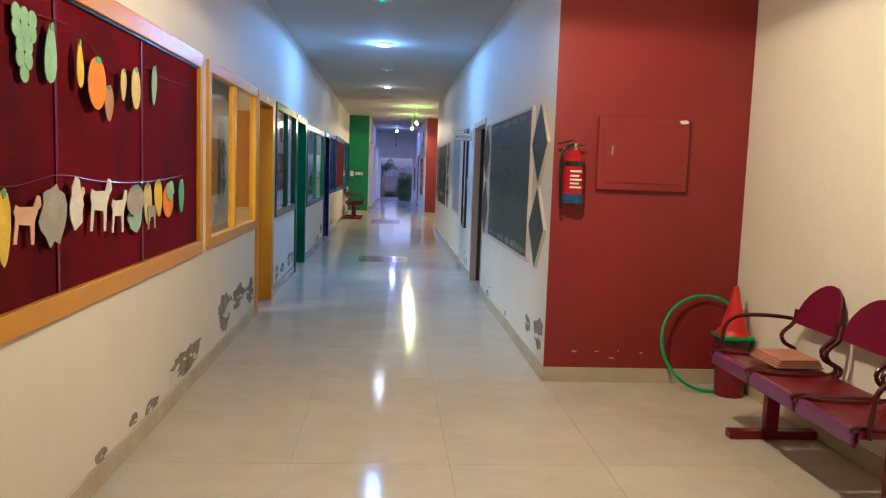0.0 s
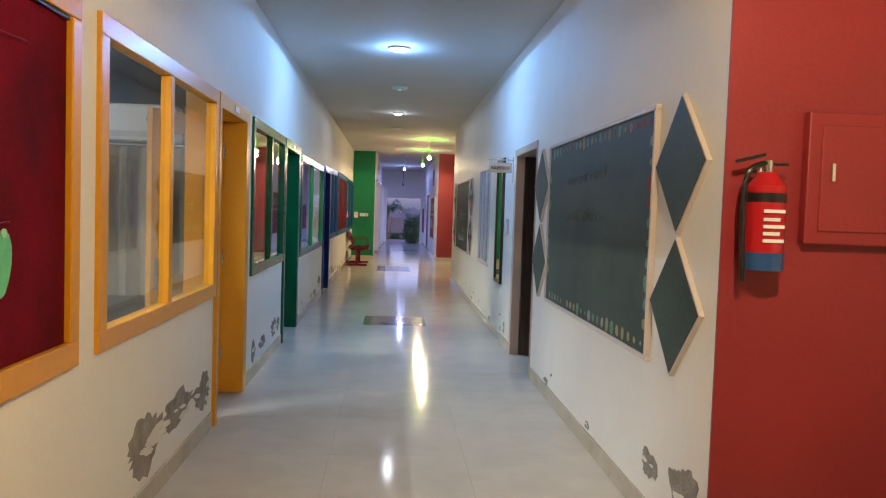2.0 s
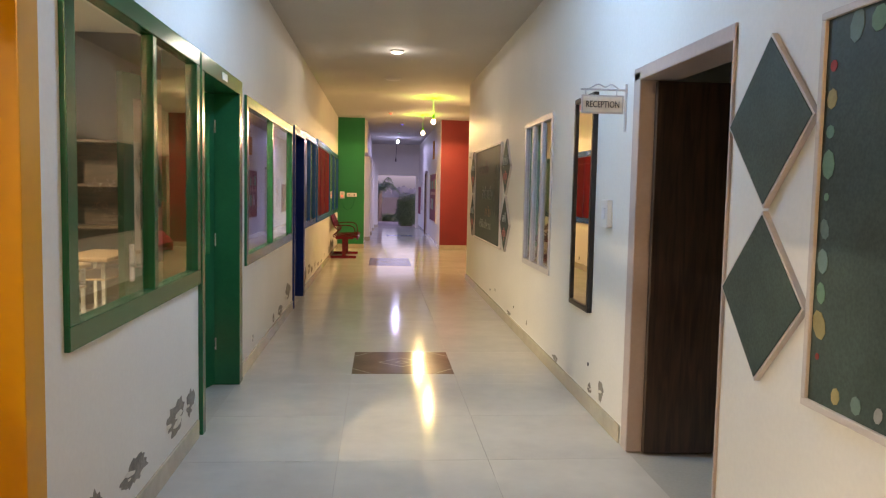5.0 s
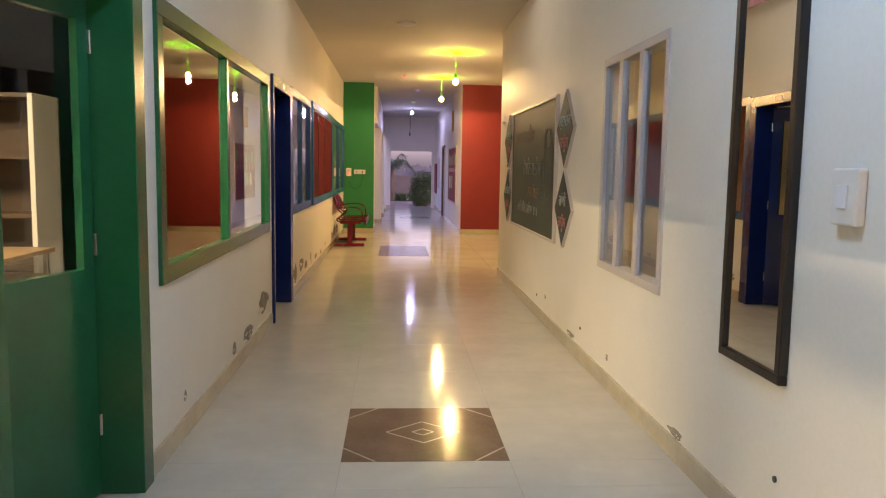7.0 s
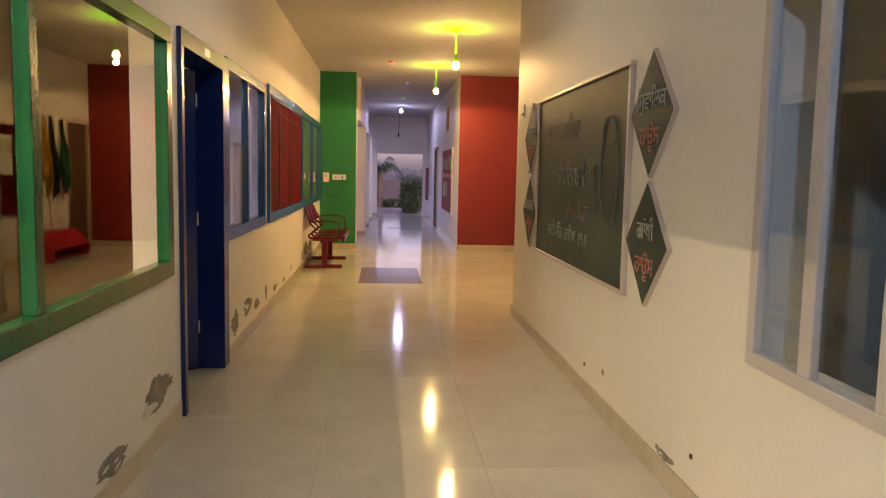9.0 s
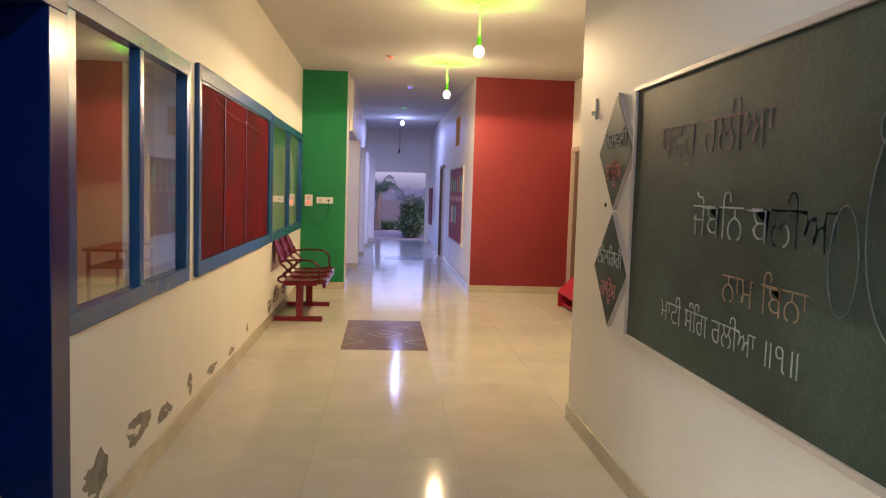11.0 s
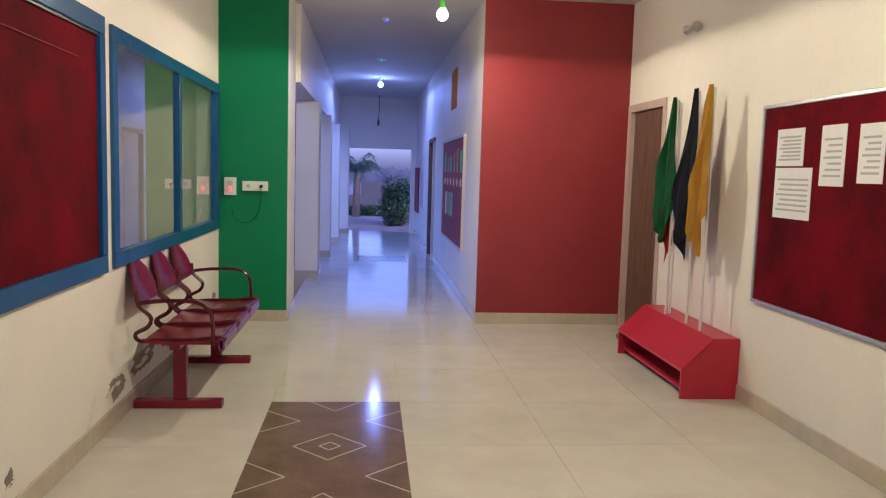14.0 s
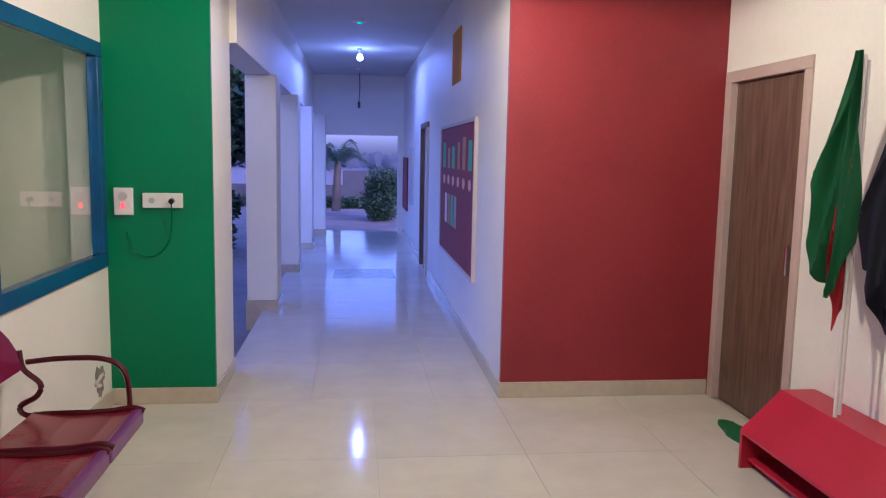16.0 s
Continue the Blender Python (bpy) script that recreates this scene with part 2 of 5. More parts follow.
def box(bm, x0, x1, y0, y1, z0, z1, bevel=0.0):
    """Adds a box, with softened edges if bevel is given."""
    made = bmesh.ops.create_cube(bm, size=1.0)["verts"]
    for v in made:
        v.co = Vector(((x0 + x1) / 2 + v.co.x * (x1 - x0), (y0 + y1) / 2 + v.co.y * (y1 - y0), (z0 + z1) / 2 + v.co.z * (z1 - z0)))
    if bevel:
        edges = {e for v in made for e in v.link_edges}
        bmesh.ops.bevel(bm, geom=list(edges), offset=bevel, segments=2, affect='EDGES', profile=0.5)
    return bm


def boxes(*many, bevel=0.0):
    bm = bmesh.new()
    for b in many:
        box(bm, *b, bevel=bevel)
    return bm


def cylinder(bm, a, b, r0, r1=None, sides=16):
    """A capped cone or cylinder from a to b."""
    a, b = Vector(a), Vector(b)
    m = Matrix.Translation((a + b) / 2) @ (b - a).to_track_quat('Z', 'Y').to_matrix().to_4x4()
    bmesh.ops.create_cone(bm, cap_ends=True, segments=sides, radius1=r0, radius2=r0 if r1 is None else r1, depth=(b - a).length, matrix=m)
    return bm


def tube(points, r, sides=8, closed=False):
    """A round tube along points."""
    bm = bmesh.new()
    pts = [Vector(p) for p in points]
    rings = []
    count = len(pts)
    up = Vector((0.13, 0.07, 1)).normalized()
    for i, p in enumerate(pts):
        if closed:
            way = pts[(i + 1) % count] - pts[i - 1]
        else:
            way = pts[min(i + 1, count - 1)] - pts[max(i - 1, 0)]
        way.normalize()
        side = way.cross(up)
        if side.length < 0.05:
            side = way.cross(Vector((1, 0.2, 0)))
        side.normalize()
        other = way.cross(side)
        rings.append([bm.verts.new(p + r * (math.cos(2 * math.pi * k / sides) * side + math.sin(2 * math.pi * k / sides) * other)) for k in range(sides)])
    for i in range(count if closed else count - 1):
        a, b = rings[i], rings[(i + 1) % count]
        for k in range(sides):
            bm.faces.new((a[k], a[(k + 1) % sides], b[(k + 1) % sides], b[k]))
    if not closed:
        bm.faces.new(rings[0][::-1])
        bm.faces.new(rings[-1])
    return bm


def smooth_path(points, steps=6):
    """Catmull-Rom points through the given ones."""
    p = [Vector(q) for q in points]
    p = [p[0]] + p + [p[-1]]
    out = []
    for i in range(1, len(p) - 2):
        for k in range(steps):
            t = k / steps
            out.append(0.5 * ((2 * p[i]) + (p[i + 1] - p[i - 1]) * t + (2 * p[i - 1] - 5 * p[i] + 4 * p[i + 1] - p[i + 2]) * t * t + (3 * p[i] - p[i - 1] - 3 * p[i + 1] + p[i + 2]) * t ** 3))
    out.append(p[-2])
    return out


def prism(bm, outline, depth, place):
    """A flat plate: a 2D outline pushed out by depth, laid by the matrix place (outline in x and y, depth along z)."""
    low = [bm.verts.new(place @ Vector((x, y, 0))) for x, y in outline]
    high = [bm.verts.new(place @ Vector((x, y, depth))) for x, y in outline]
    bm.faces.new(low[::-1])
    bm.faces.new(high)
    for i in range(len(outline)):
        j = (i + 1) % len(outline)
        bm.faces.new((low[i], low[j], high[j], high[i]))
    return bm


def part(name, bm, material, parent=None, label="", smooth=False):
    """Links a bmesh as one mesh object, under a thing or a part."""
    bmesh.ops.recalc_face_normals(bm, faces=bm.faces[:])
    if smooth:
        for f in bm.faces:
            f.smooth = True
        for e in bm.edges:
            if len(e.link_faces) == 2 and e.calc_face_angle(0) > 0.7:
                e.smooth = False
    data = bpy.data.meshes.new(name)
    bm.to_mesh(data)
    bm.free()
    data.materials.append(material)
    ob = new(name, data)
    if parent is not None:
        ob.parent = parent
    if label:
        tagged(ob, label)
    return ob


def thing(name, at, label, category, group="", kind=""):
    ob = new(name)
    ob.location = at
    ob.empty_display_size = 0.1
    return tagged(ob, label, category, group, kind)


def structure(name, bm, material, label, category):
    return tagged(part(name, bm, material), label, category, "", "structure")


def text_part(name, words, size, place, material, parent, depth=0.0015, label="", squash=1.0, slant=0.0, thin=0.0):
    """Words in the built-in font, turned into a mesh."""
    curve = bpy.data.curves.new(name, 'FONT')
    curve.body, curve.size, curve.extrude = words, size, depth
    curve.align_x, curve.align_y = 'CENTER', 'CENTER'
    curve.resolution_u, curve.shear = 3, slant
    curve.offset = thin
    carrier = bpy.data.objects.new(name, curve)
    scene.collection.objects.link(carrier)
    data = bpy.data.meshes.new_from_object(carrier.evaluated_get(bpy.context.evaluated_depsgraph_get()))
    bpy.data.objects.remove(carrier)
    # strokes that cross lie a hair above one another
    shape = bmesh.new()
    shape.from_mesh(data)
    seen, layer = set(), 0
    for start in shape.verts:
        if start in seen:
            continue
        heap = [start]
        seen.add(start)
        while heap:
            v = heap.pop()
            v.co.z += 0.0001 * (layer % 17)
            for e in v.link_edges:
                o = e.other_vert(v)
                if o not in seen:
                    seen.add(o)
                    heap.append(o)
        layer += 1
    shape.to_mesh(data)
    shape.free()
    data.transform(place @ Matrix.Diagonal((squash, 1, 1, 1)))
    data.materials.clear()
    data.materials.append(material)
    data.name = name
    ob = new(name, data)
    ob.parent = parent
    if label:
        tagged(ob, label)
    return ob


# plate matrices: outline x along the wall as seen from the corridor, outline y up, depth out of the wall
ON_LEFT = Matrix(((0, 0, 1, 0), (1, 0, 0, 0), (0, 1, 0, 0), (0, 0, 0, 1)))
ON_RIGHT = Matrix(((0, 0, -1, 0), (-1, 0, 0, 0), (0, 1, 0, 0), (0, 0, 0, 1)))
ON_END = Matrix(((1, 0, 0, 0), (0, 0, -1, 0), (0, 1, 0, 0), (0, 0, 0, 1)))

# ---- the plan ----
LX, RX = -1.42, 1.00        # corridor walls
LOBBY_X, ENTRY_X = 2.475, 2.39   # far walls of the lobby and of the entrance bay
Y_RED, Y_CORNER, Y_END = 6.27, 19.34, 25.52
VL, VR, Y_OPEN = -0.79, 1.04, 36.0   # veranda walls and its open end
START = -2.5
T = 0.2


def wall_y(name, x0, x1, y0, y1, holes, material, label, z1=CEIL):
    """A wall that runs along y, with holes (y0, y1, z0, z1) through it."""
    bm = bmesh.new()
    last = y0
    for a, b, c, d in sorted(holes):
        if a > last:
            box(bm, x0, x1, last, a, 0, z1)
        if c > 0:
            box(bm, x0, x1, a, b, 0, c)
        if d < z1:
            box(bm, x0, x1, a, b, d, z1)
        last = b
    if y1 > last:
        box(bm, x0, x1, last, y1, 0, z1)
    return structure(name, bm, material, label, "wall")


LEFT_HOLES = [(6.45, 8.45, 0.86, 2.19), (8.45, 9.50, 0, 2.19), (9.70, 11.54, 0.88, 2.18), (11.54, 12.80, 0, 2.18),
              (13.01, 16.02, 0.83, 2.12), (16.19, 17.42, 0, 2.16), (17.42, 19.20, 0.88, 2.18), (22.55, 25.48, 0.88, 2.20)]
wall_west = wall_y("wall_west", LX - T, LX, START, Y_END, LEFT_HOLES, M_WALL, "cream white painted corridor wall with damp base", CEIL)
RIGHT_HOLES = [(10.10, 11.30, 0, 2.12), (13.29, 14.47, 0.75, 2.09)]
wall_east = wall_y("wall_east", RX, RX + T, Y_RED + 0.012, Y_CORNER, RIGHT_HOLES, M_WALL, "cream white painted corridor wall with boards", CEIL)
structure("wall_red_entrance", boxes((RX, ENTRY_X, Y_RED, Y_RED + 0.012, 0, CEIL)), M_RED, "brick red painted feature wall", "wall")
structure("wall_entrance_backing", boxes((RX + T, ENTRY_X, Y_RED + 0.012, Y_RED + 0.15, 0, CEIL)), M_WALL, "plain masonry behind the red wall", "wall")
structure("wall_entrance_side", boxes((ENTRY_X, ENTRY_X + T, START, Y_RED + 0.15, 0, CEIL)), M_WALL, "plain cream painted side wall", "wall")
structure("wall_behind", boxes((LX - T, LOBBY_X + T, START - T, START, 0, CEIL)), M_WALL, "plain cream painted end wall", "wall")
structure("wall_lobby_corner", boxes((RX + T, LOBBY_X + T, Y_CORNER - 0.15, Y_CORNER, 0, CEIL)), M_WALL, "cream painted return wall of the lobby", "wall")
wall_y("wall_lobby_side", LOBBY_X, LOBBY_X + T, Y_CORNER, Y_END + 0.2, [(24.58, 25.47, 0, 2.12)], M_WALL, "cream painted lobby wall with door", CEIL)
structure("wall_green_end", boxes((LX, VL, Y_END, Y_END + 0.04, 0, CEIL)), M_GREENWALL, "green painted end wall", "wall")
structure("wall_green_backing", boxes((LX - T, VL, Y_END + 0.04, 26.25, 0, CEIL)), M_WALL, "cream white wall end", "wall")
structure("wall_red_end", boxes((VR, LOBBY_X, Y_END, Y_END + 0.04, 0, CEIL)), M_RED, "brick red painted end wall", "wall")
wall_y("wall_veranda", VR, VR + T, Y_END + 0.04, Y_OPEN + 0.3, [(30.75, 31.75, 0, 2.0)], M_WALL, "cream white painted veranda wall", CEIL)
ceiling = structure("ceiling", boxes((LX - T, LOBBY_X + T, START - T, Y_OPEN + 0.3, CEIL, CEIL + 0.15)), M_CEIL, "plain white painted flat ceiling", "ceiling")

# veranda: beam over pillars and the framed open end
structure("veranda_beam", boxes((VL - 0.20, VL + 0.05, 26.25, Y_OPEN + 0.3, 2.33, CEIL)), M_WALL, "cream white painted concrete beam", "beam")
structure("veranda_end_beam", boxes((VL, VR, Y_OPEN, Y_OPEN + 0.3, 1.95, CEIL)), M_WALL, "cream white painted cross beam", "beam")
for x, y in ((-0.84, 28.4), (-0.81, 30.9), (-0.77, 33.4), (-0.65, 35.7)):
    pillar = thing("pillar", (x, y + 0.2, 0), "square cream painted pillar with chipped grey foot", "pillar", "veranda pillars")
    part("shaft", boxes((-0.15, 0.15, -0.2, 0.2, 0.1, 2.33), bevel=0.008), M_WALL, pillar)
    part("foot", boxes((-0.165, 0.165, -0.215, 0.215, -0.2, 0.1), bevel=0.006), M_SKIRT, pillar)

# floor bed and the stone edge of the veranda
floor = structure("floor", boxes((LX - 0.001, LOBBY_X + 0.001, START, Y_END + 0.02, -0.12, -0.003), (VL - 0.05, VR, Y_END + 0.02, Y_OPEN + 0.5, -0.12, -0.003)), M_GROUT, "polished cream vitrified floor tiles", "floor")


def skirting(name, pieces):
    bm = bmesh.new()
    for p in pieces:
        box(bm, *p, bevel=0.003)
    structure(name, bm, M_SKIRT, "beige tile skirting along the wall", "skirting")


sk = 0.105
skirting("baseboard_west", [(LX, LX + 0.014, a, b, 0, sk) for a, b in ((START, 8.42), (9.53, 11.5), (12.84, 16.15), (17.46, Y_END))])
skirting("baseboard_east", [(RX - 0.014, RX, a, b, 0, sk) for a, b in ((Y_RED, 10.05), (11.35, Y_CORNER))])
skirting("baseboard_entrance", [(RX - 0.014, ENTRY_X - 0.014, Y_RED - 0.014, Y_RED, 0, sk), (ENTRY_X - 0.014, ENTRY_X, START, Y_RED, 0, sk)])
skirting("baseboard_lobby", [(LX + 0.014, VL + 0.014, Y_END - 0.014, Y_END, 0, sk), (VR - 0.014, LOBBY_X - 0.014, Y_END - 0.014, Y_END, 0, sk),
                             (LOBBY_X - 0.014, LOBBY_X, Y_CORNER, 24.52, 0, sk), (RX - 0.014, LOBBY_X - 0.014, Y_CORNER, Y_CORNER + 0.014, 0, sk)])
skirting("baseboard_veranda", [(VL, VL + 0.014, Y_END, 26.25, 0, sk), (VR - 0.014, VR, Y_END, 30.7, 0, sk), (VR - 0.014, VR, 31.8, Y_OPEN, 0, sk)])

# ---- rooms behind the glass ----


def room(name, x0, x1, y0, y1):
    """Plain walls that close a room beside the corridor."""
    bm = bmesh.new()
    out = x0 if abs(x0) > abs(x1) else x1
    far = -0.1 if out < 0 else 0.1
    box(bm, min(out, out + far), max(out, out + far), y0, y1, 0, CEIL)
    box(bm, x0, x1, y0 - 0.05, y0 + 0.05, 0, CEIL)
    box(bm, x0, x1, y1 - 0.05, y1 + 0.05, 0, CEIL)
    structure("wall_" + name, bm, M_ROOMWALL, "pale painted walls of a room beside the corridor", "wall")
    inner = (x0, x1 + T) if out < 0 else (x0 - T, x1)
    structure("floor_" + name, boxes((inner[0], inner[1], y0, y1, -0.12, -0.004)), M_GROUT, "pale tiled room floor", "floor")
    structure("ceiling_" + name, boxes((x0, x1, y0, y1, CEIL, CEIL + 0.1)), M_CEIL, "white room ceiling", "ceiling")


room("yellow_room", -6.0, LX - T, 3.0, 9.6)
room("green_room", -6.0, LX - T, 9.6, 16.1)
room("blue_room", -6.0, LX - T, 16.1, 25.6)
room("reception", RX + T, 5.0, Y_RED + 0.15, 15.2)
room("store", LOBBY_X + T, 4.0, 23.8, 25.9)


def ceiling_tube(at, watts, colour):
    tl = thing("tube_light", at, "slim white fluorescent tube light on the ceiling", "light", "classroom lights")
    part("batten", boxes((-0.02, 0.02, -0.6, 0.6, 0, 0.03), bevel=0.004), M_WHITE, tl)
    tb = bmesh.new()
    part("tube", cylinder(tb, (0, -0.57, -0.02), (0, 0.57, -0.02), 0.013), M_LAMPWHITE, tl)
    area("tube_glow", (at[0], at[1], at[2] - 0.06), (at[0], at[1], 0), watts, colour, 0.06, 1.1)


ceiling_tube((-4.2, 6.6, CEIL - 0.03), ROOM_WATTS[0], (0.95, 0.97, 1.0))
ceiling_tube((-4.2, 13.2, CEIL - 0.03), ROOM_WATTS[1], (1.0, 0.9, 0.7))
ceiling_tube((-4.2, 20.8, CEIL - 0.03), ROOM_WATTS[2], (1.0, 0.9, 0.75))


def curtain(at, width, height):
    """A pleated curtain that hangs from a rail, in the y direction."""
    c = thing("curtain", at, "pleated beige curtain hanging from a rail", "curtain", "classroom curtains")
    bm = bmesh.new()
    n = int(width / 0.02)
    top, low = [], []
    for i in range(n + 1):
        y = i * width / n
        x = 0.035 * math.sin(y * 42) + 0.015 * math.sin(y * 17 + 1)
        top.append(bm.verts.new((x, y, 0)))
        low.append(bm.verts.new((x * 1.25, y, -height)))
    for i in range(n):
        bm.faces.new((top[i], top[i + 1], low[i + 1], low[i]))
    bmesh.ops.solidify(bm, geom=bm.faces[:], thickness=0.004)
    part("cloth", bm, M_CURTAIN, c, smooth=True)
    part("rail", tube([(0, -0.1, 0.02), (0, width + 0.1, 0.02)], 0.012), M_STEEL, c)
    return c


for y in (4.6, 6.4, 10.6, 13.4, 18.0, 21.5):
    curtain((-5.8, y, 2.35), 1.3, 1.6)


def desk(at):
    d = thing("school_desk", at, "pale wooden school desk in the classroom", "desk", "school desks")
    part("top", boxes((-0.25, 0.25, -0.5, 0.5, 0.70, 0.735), bevel=0.005), M_DESK, d)
    part("shelf", boxes((-0.22, 0.22, -0.48, 0.48, 0.52, 0.535)), M_DESK, d)
    for x in (-0.2, 0.2):
        for y in (-0.45, 0.45):
            part("leg", boxes((x - 0.017, x + 0.017, y - 0.017, y + 0.017, 0, 0.70), bevel=0.003), M_STEEL, d)


for y in (7.2, 8.8, 11.0, 13.6, 15.0, 18.4, 23.4):
    desk((-3.2, y, 0))

cupboard = thing("cupboard", (-4.5, 15.55, 0), "white school cupboard with dark glazed shelves", "cupboard")
part("back", boxes((0, 1.4, 0.44, 0.46, 0.05, 1.9)), M_SHELF, cupboard)
for x in (0, 0.68, 1.36):
    part("side_panel", boxes((x, x + 0.04, 0, 0.44, 0, 1.9), bevel=0.003), M_WHITE, cupboard)
for z in (0.05, 0.5, 0.95, 1.4, 1.87):
    part("shelf", boxes((0.04, 0.68, 0.02, 0.44, z, z + 0.03)), M_SHELF, cupboard)
    part("shelf", boxes((0.72, 1.36, 0.02, 0.44, z, z + 0.03)), M_SHELF, cupboard)
ac = thing("air_conditioner", (-2.75, 9.55, 1.92), "white wall-mounted split air conditioner", "air conditioner")
part("case", boxes((0, 0.82, -0.20, 0, 0, 0.28), bevel=0.03), M_WHITE, ac)
part("louvre", boxes((0.06, 0.76, -0.208, -0.198, 0.03, 0.075), bevel=0.003), M_GREYFRAME, ac)
part("display", boxes((0.60, 0.70, -0.206, -0.199, 0.15, 0.18)), M_BLACK, ac)
curtain((-1.75, 9.46, 1.88), 1.0, 1.15).rotation_euler = (0, 0, math.pi / 2)

# ---- windows and doors of the classrooms ----


def window_unit(name, y0, y1, z0, z1, mullions, material, label, face=LX, out=1, bar=0.085, mull=0.06, deep=0.05, proud=0.02, pane_x=None):
    """A fixed window: frame bars, mullions and panes. out: +1 for the left wall, -1 for the right one."""
    w = thing(name, (face, y0, z0), label, "window", "", "structure")
    a, b = sorted((proud * out, -deep * out))
    ly, lz = y1 - y0, z1 - z0
    part("window_sill", boxes((a, b, 0, ly, 0, bar), bevel=0.004), material, w)
    part("head_bar", boxes((a, b, 0, ly, lz - bar, lz), bevel=0.004), material, w)
    for u in (0, ly - bar):
        part("side_bar", boxes((a, b, u, u + bar, bar, lz - bar), bevel=0.004), material, w)
    cuts = [0 + bar] + [m - y0 for m in mullions] + [ly - bar]
    for m in mullions:
        u = m - y0
        part("mullion", boxes((a * 0.8, b * 0.8, u - mull / 2, u + mull / 2, bar, lz - bar), bevel=0.004), material, w)
    for i in range(len(cuts) - 1):
        u = cuts[i] + (mull / 2 if i else 0)
        v = cuts[i + 1] - (mull / 2 if i < len(cuts) - 2 else 0)
        x = -0.015 * out
        p = part("pane", boxes((x - 0.003, x + 0.003, u - 0.006, v + 0.006, bar - 0.006, lz - bar + 0.006)), M_GLASS, w)
        p.visible_shadow = False
    return w


def door_unit(name, y0, y1, z1, material, leaf_material, degrees, label, near=0.07, far=0.12, stile=0.10):
    """A frame in the left wall with a half-glazed leaf that swings into the room."""
    d = thing(name, (LX, y0, 0), label, "door", "", "structure")
    ly = y1 - y0
    part("jamb", boxes((-0.20, 0.025, 0, near, 0, z1 - 0.1), bevel=0.004), material, d)
    part("jamb", boxes((-0.20, 0.025, ly - far, ly, 0, z1 - 0.1), bevel=0.004), material, d)
    part("head", boxes((-0.20, 0.025, 0, ly, z1 - 0.1, z1), bevel=0.004), material, d)
    w = ly - near - far - 0.01
    h = z1 - 0.115
    turn = Matrix.Translation((-0.17, ly - far - 0.004, 0.008)) @ Matrix.Rotation(math.radians(-degrees), 4, 'Z')
    leaf = part("leaf", boxes((-0.02, 0.02, -w, 0, 0, 0.95), (-0.02, 0.02, -w, 0, h - 0.14, h), (-0.02, 0.02, -w, -w + 0.10, 0.95, h - 0.14), (-0.02, 0.02, -stile, 0, 0.95, h - 0.14)), leaf_material, d)
    leaf.matrix_local = turn
    p = part("pane", boxes((-0.004, 0.004, -w + 0.095, -stile + 0.005, 0.945, h - 0.135)), M_GLASS, leaf)
    p.visible_shadow = False
    lock = boxes((0.02, 0.032, -w + 0.03, -w + 0.08, 0.86, 1.08), bevel=0.003)
    cylinder(lock, (0.03, -w + 0.055, 0.95), (0.07, -w + 0.055, 0.95), 0.009)
    cylinder(lock, (0.068, -w + 0.055, 0.95), (0.068, -w + 0.16, 0.95), 0.009)
    part("door_handle", lock, M_STEEL, leaf, "steel lever handle")
    for z in (0.25, 1.0, 1.8):
        part("hinge", cylinder(bmesh.new(), (0.024, 0.004, z), (0.024, 0.004, z + 0.09), 0.008, sides=8), M_STEEL, leaf)
    plate = part("name_plate", boxes((0.025, 0.03, ly / 2 - 0.07, ly / 2 + 0.07, z1 - 0.075, z1 - 0.03), bevel=0.002), M_WHITE, d)
    return d


window_unit("window_1", 6.45, 8.45, 0.86, 2.19, (7.42,), M_ORANGE, "orange framed fixed classroom window with two panes")
door_unit("door_1", 8.45, 9.50, 2.19, M_ORANGE, M_ORANGE, 20, "orange half-glazed classroom door standing ajar", 0.06, 0.13, 0.2)
window_unit("window_2", 9.70, 11.54, 0.88, 2.18, (10.69,), M_GREEN, "dark green framed fixed classroom window with two panes")
door_unit("door_2", 11.54, 12.80, 2.18, M_GREEN, M_GREEN, 16, "dark green half-glazed classroom door ajar", 0.07, 0.12, 0.06)
window_unit("window_3", 13.01, 16.02, 0.83, 2.12, (14.45,), M_GREEN, "dark green framed wide classroom window with two panes")
door_unit("door_3", 16.19, 17.42, 2.16, M_NAVY, M_NAVY, 42, "navy blue half-glazed classroom door ajar", 0.06, 0.16)
window_unit("window_4", 17.42, 19.20, 0.88, 2.18, (18.30,), M_BLUE, "blue framed fixed classroom window with two panes")
window_unit("window_5", 22.55, 25.48, 0.88, 2.20, (24.05,), M_BLUE, "blue framed wide classroom window with two panes")
window_unit("window_6", 13.29, 14.47, 0.75, 2.09, (13.72, 14.10), M_GREYFRAME, "pale grey framed office window with three narrow panes", RX, -1, 0.05, 0.07, 0.03, 0.012)

# reception door: frame and open leaf
rd = thing("door_4", (RX, 10.10, 0), "dark brown laminate door standing open in a pale frame", "door", "", "structure")
part("jamb", boxes((-0.012, 0.2, 0, 0.012, 0, 2.1)), M_FRAMEPINK, rd)
part("jamb", boxes((-0.012, 0.2, 1.10, 1.2, 0, 2.1), bevel=0.006), M_FRAMEPINK, rd)
part("head", boxes((-0.012, 0.2, 0, 1.2, 2.05, 2.12), bevel=0.006), M_FRAMEPINK, rd)
leaf = part("leaf", boxes((0.07, 1.02, 1.045, 1.085, 0.01, 2.04), bevel=0.003), M_DARKWOOD, rd)
part("door_handle", boxes((0.92, 0.96, 0.995, 1.045, 0.96, 1.10), bevel=0.006), M_STEEL, leaf, "steel door handle")
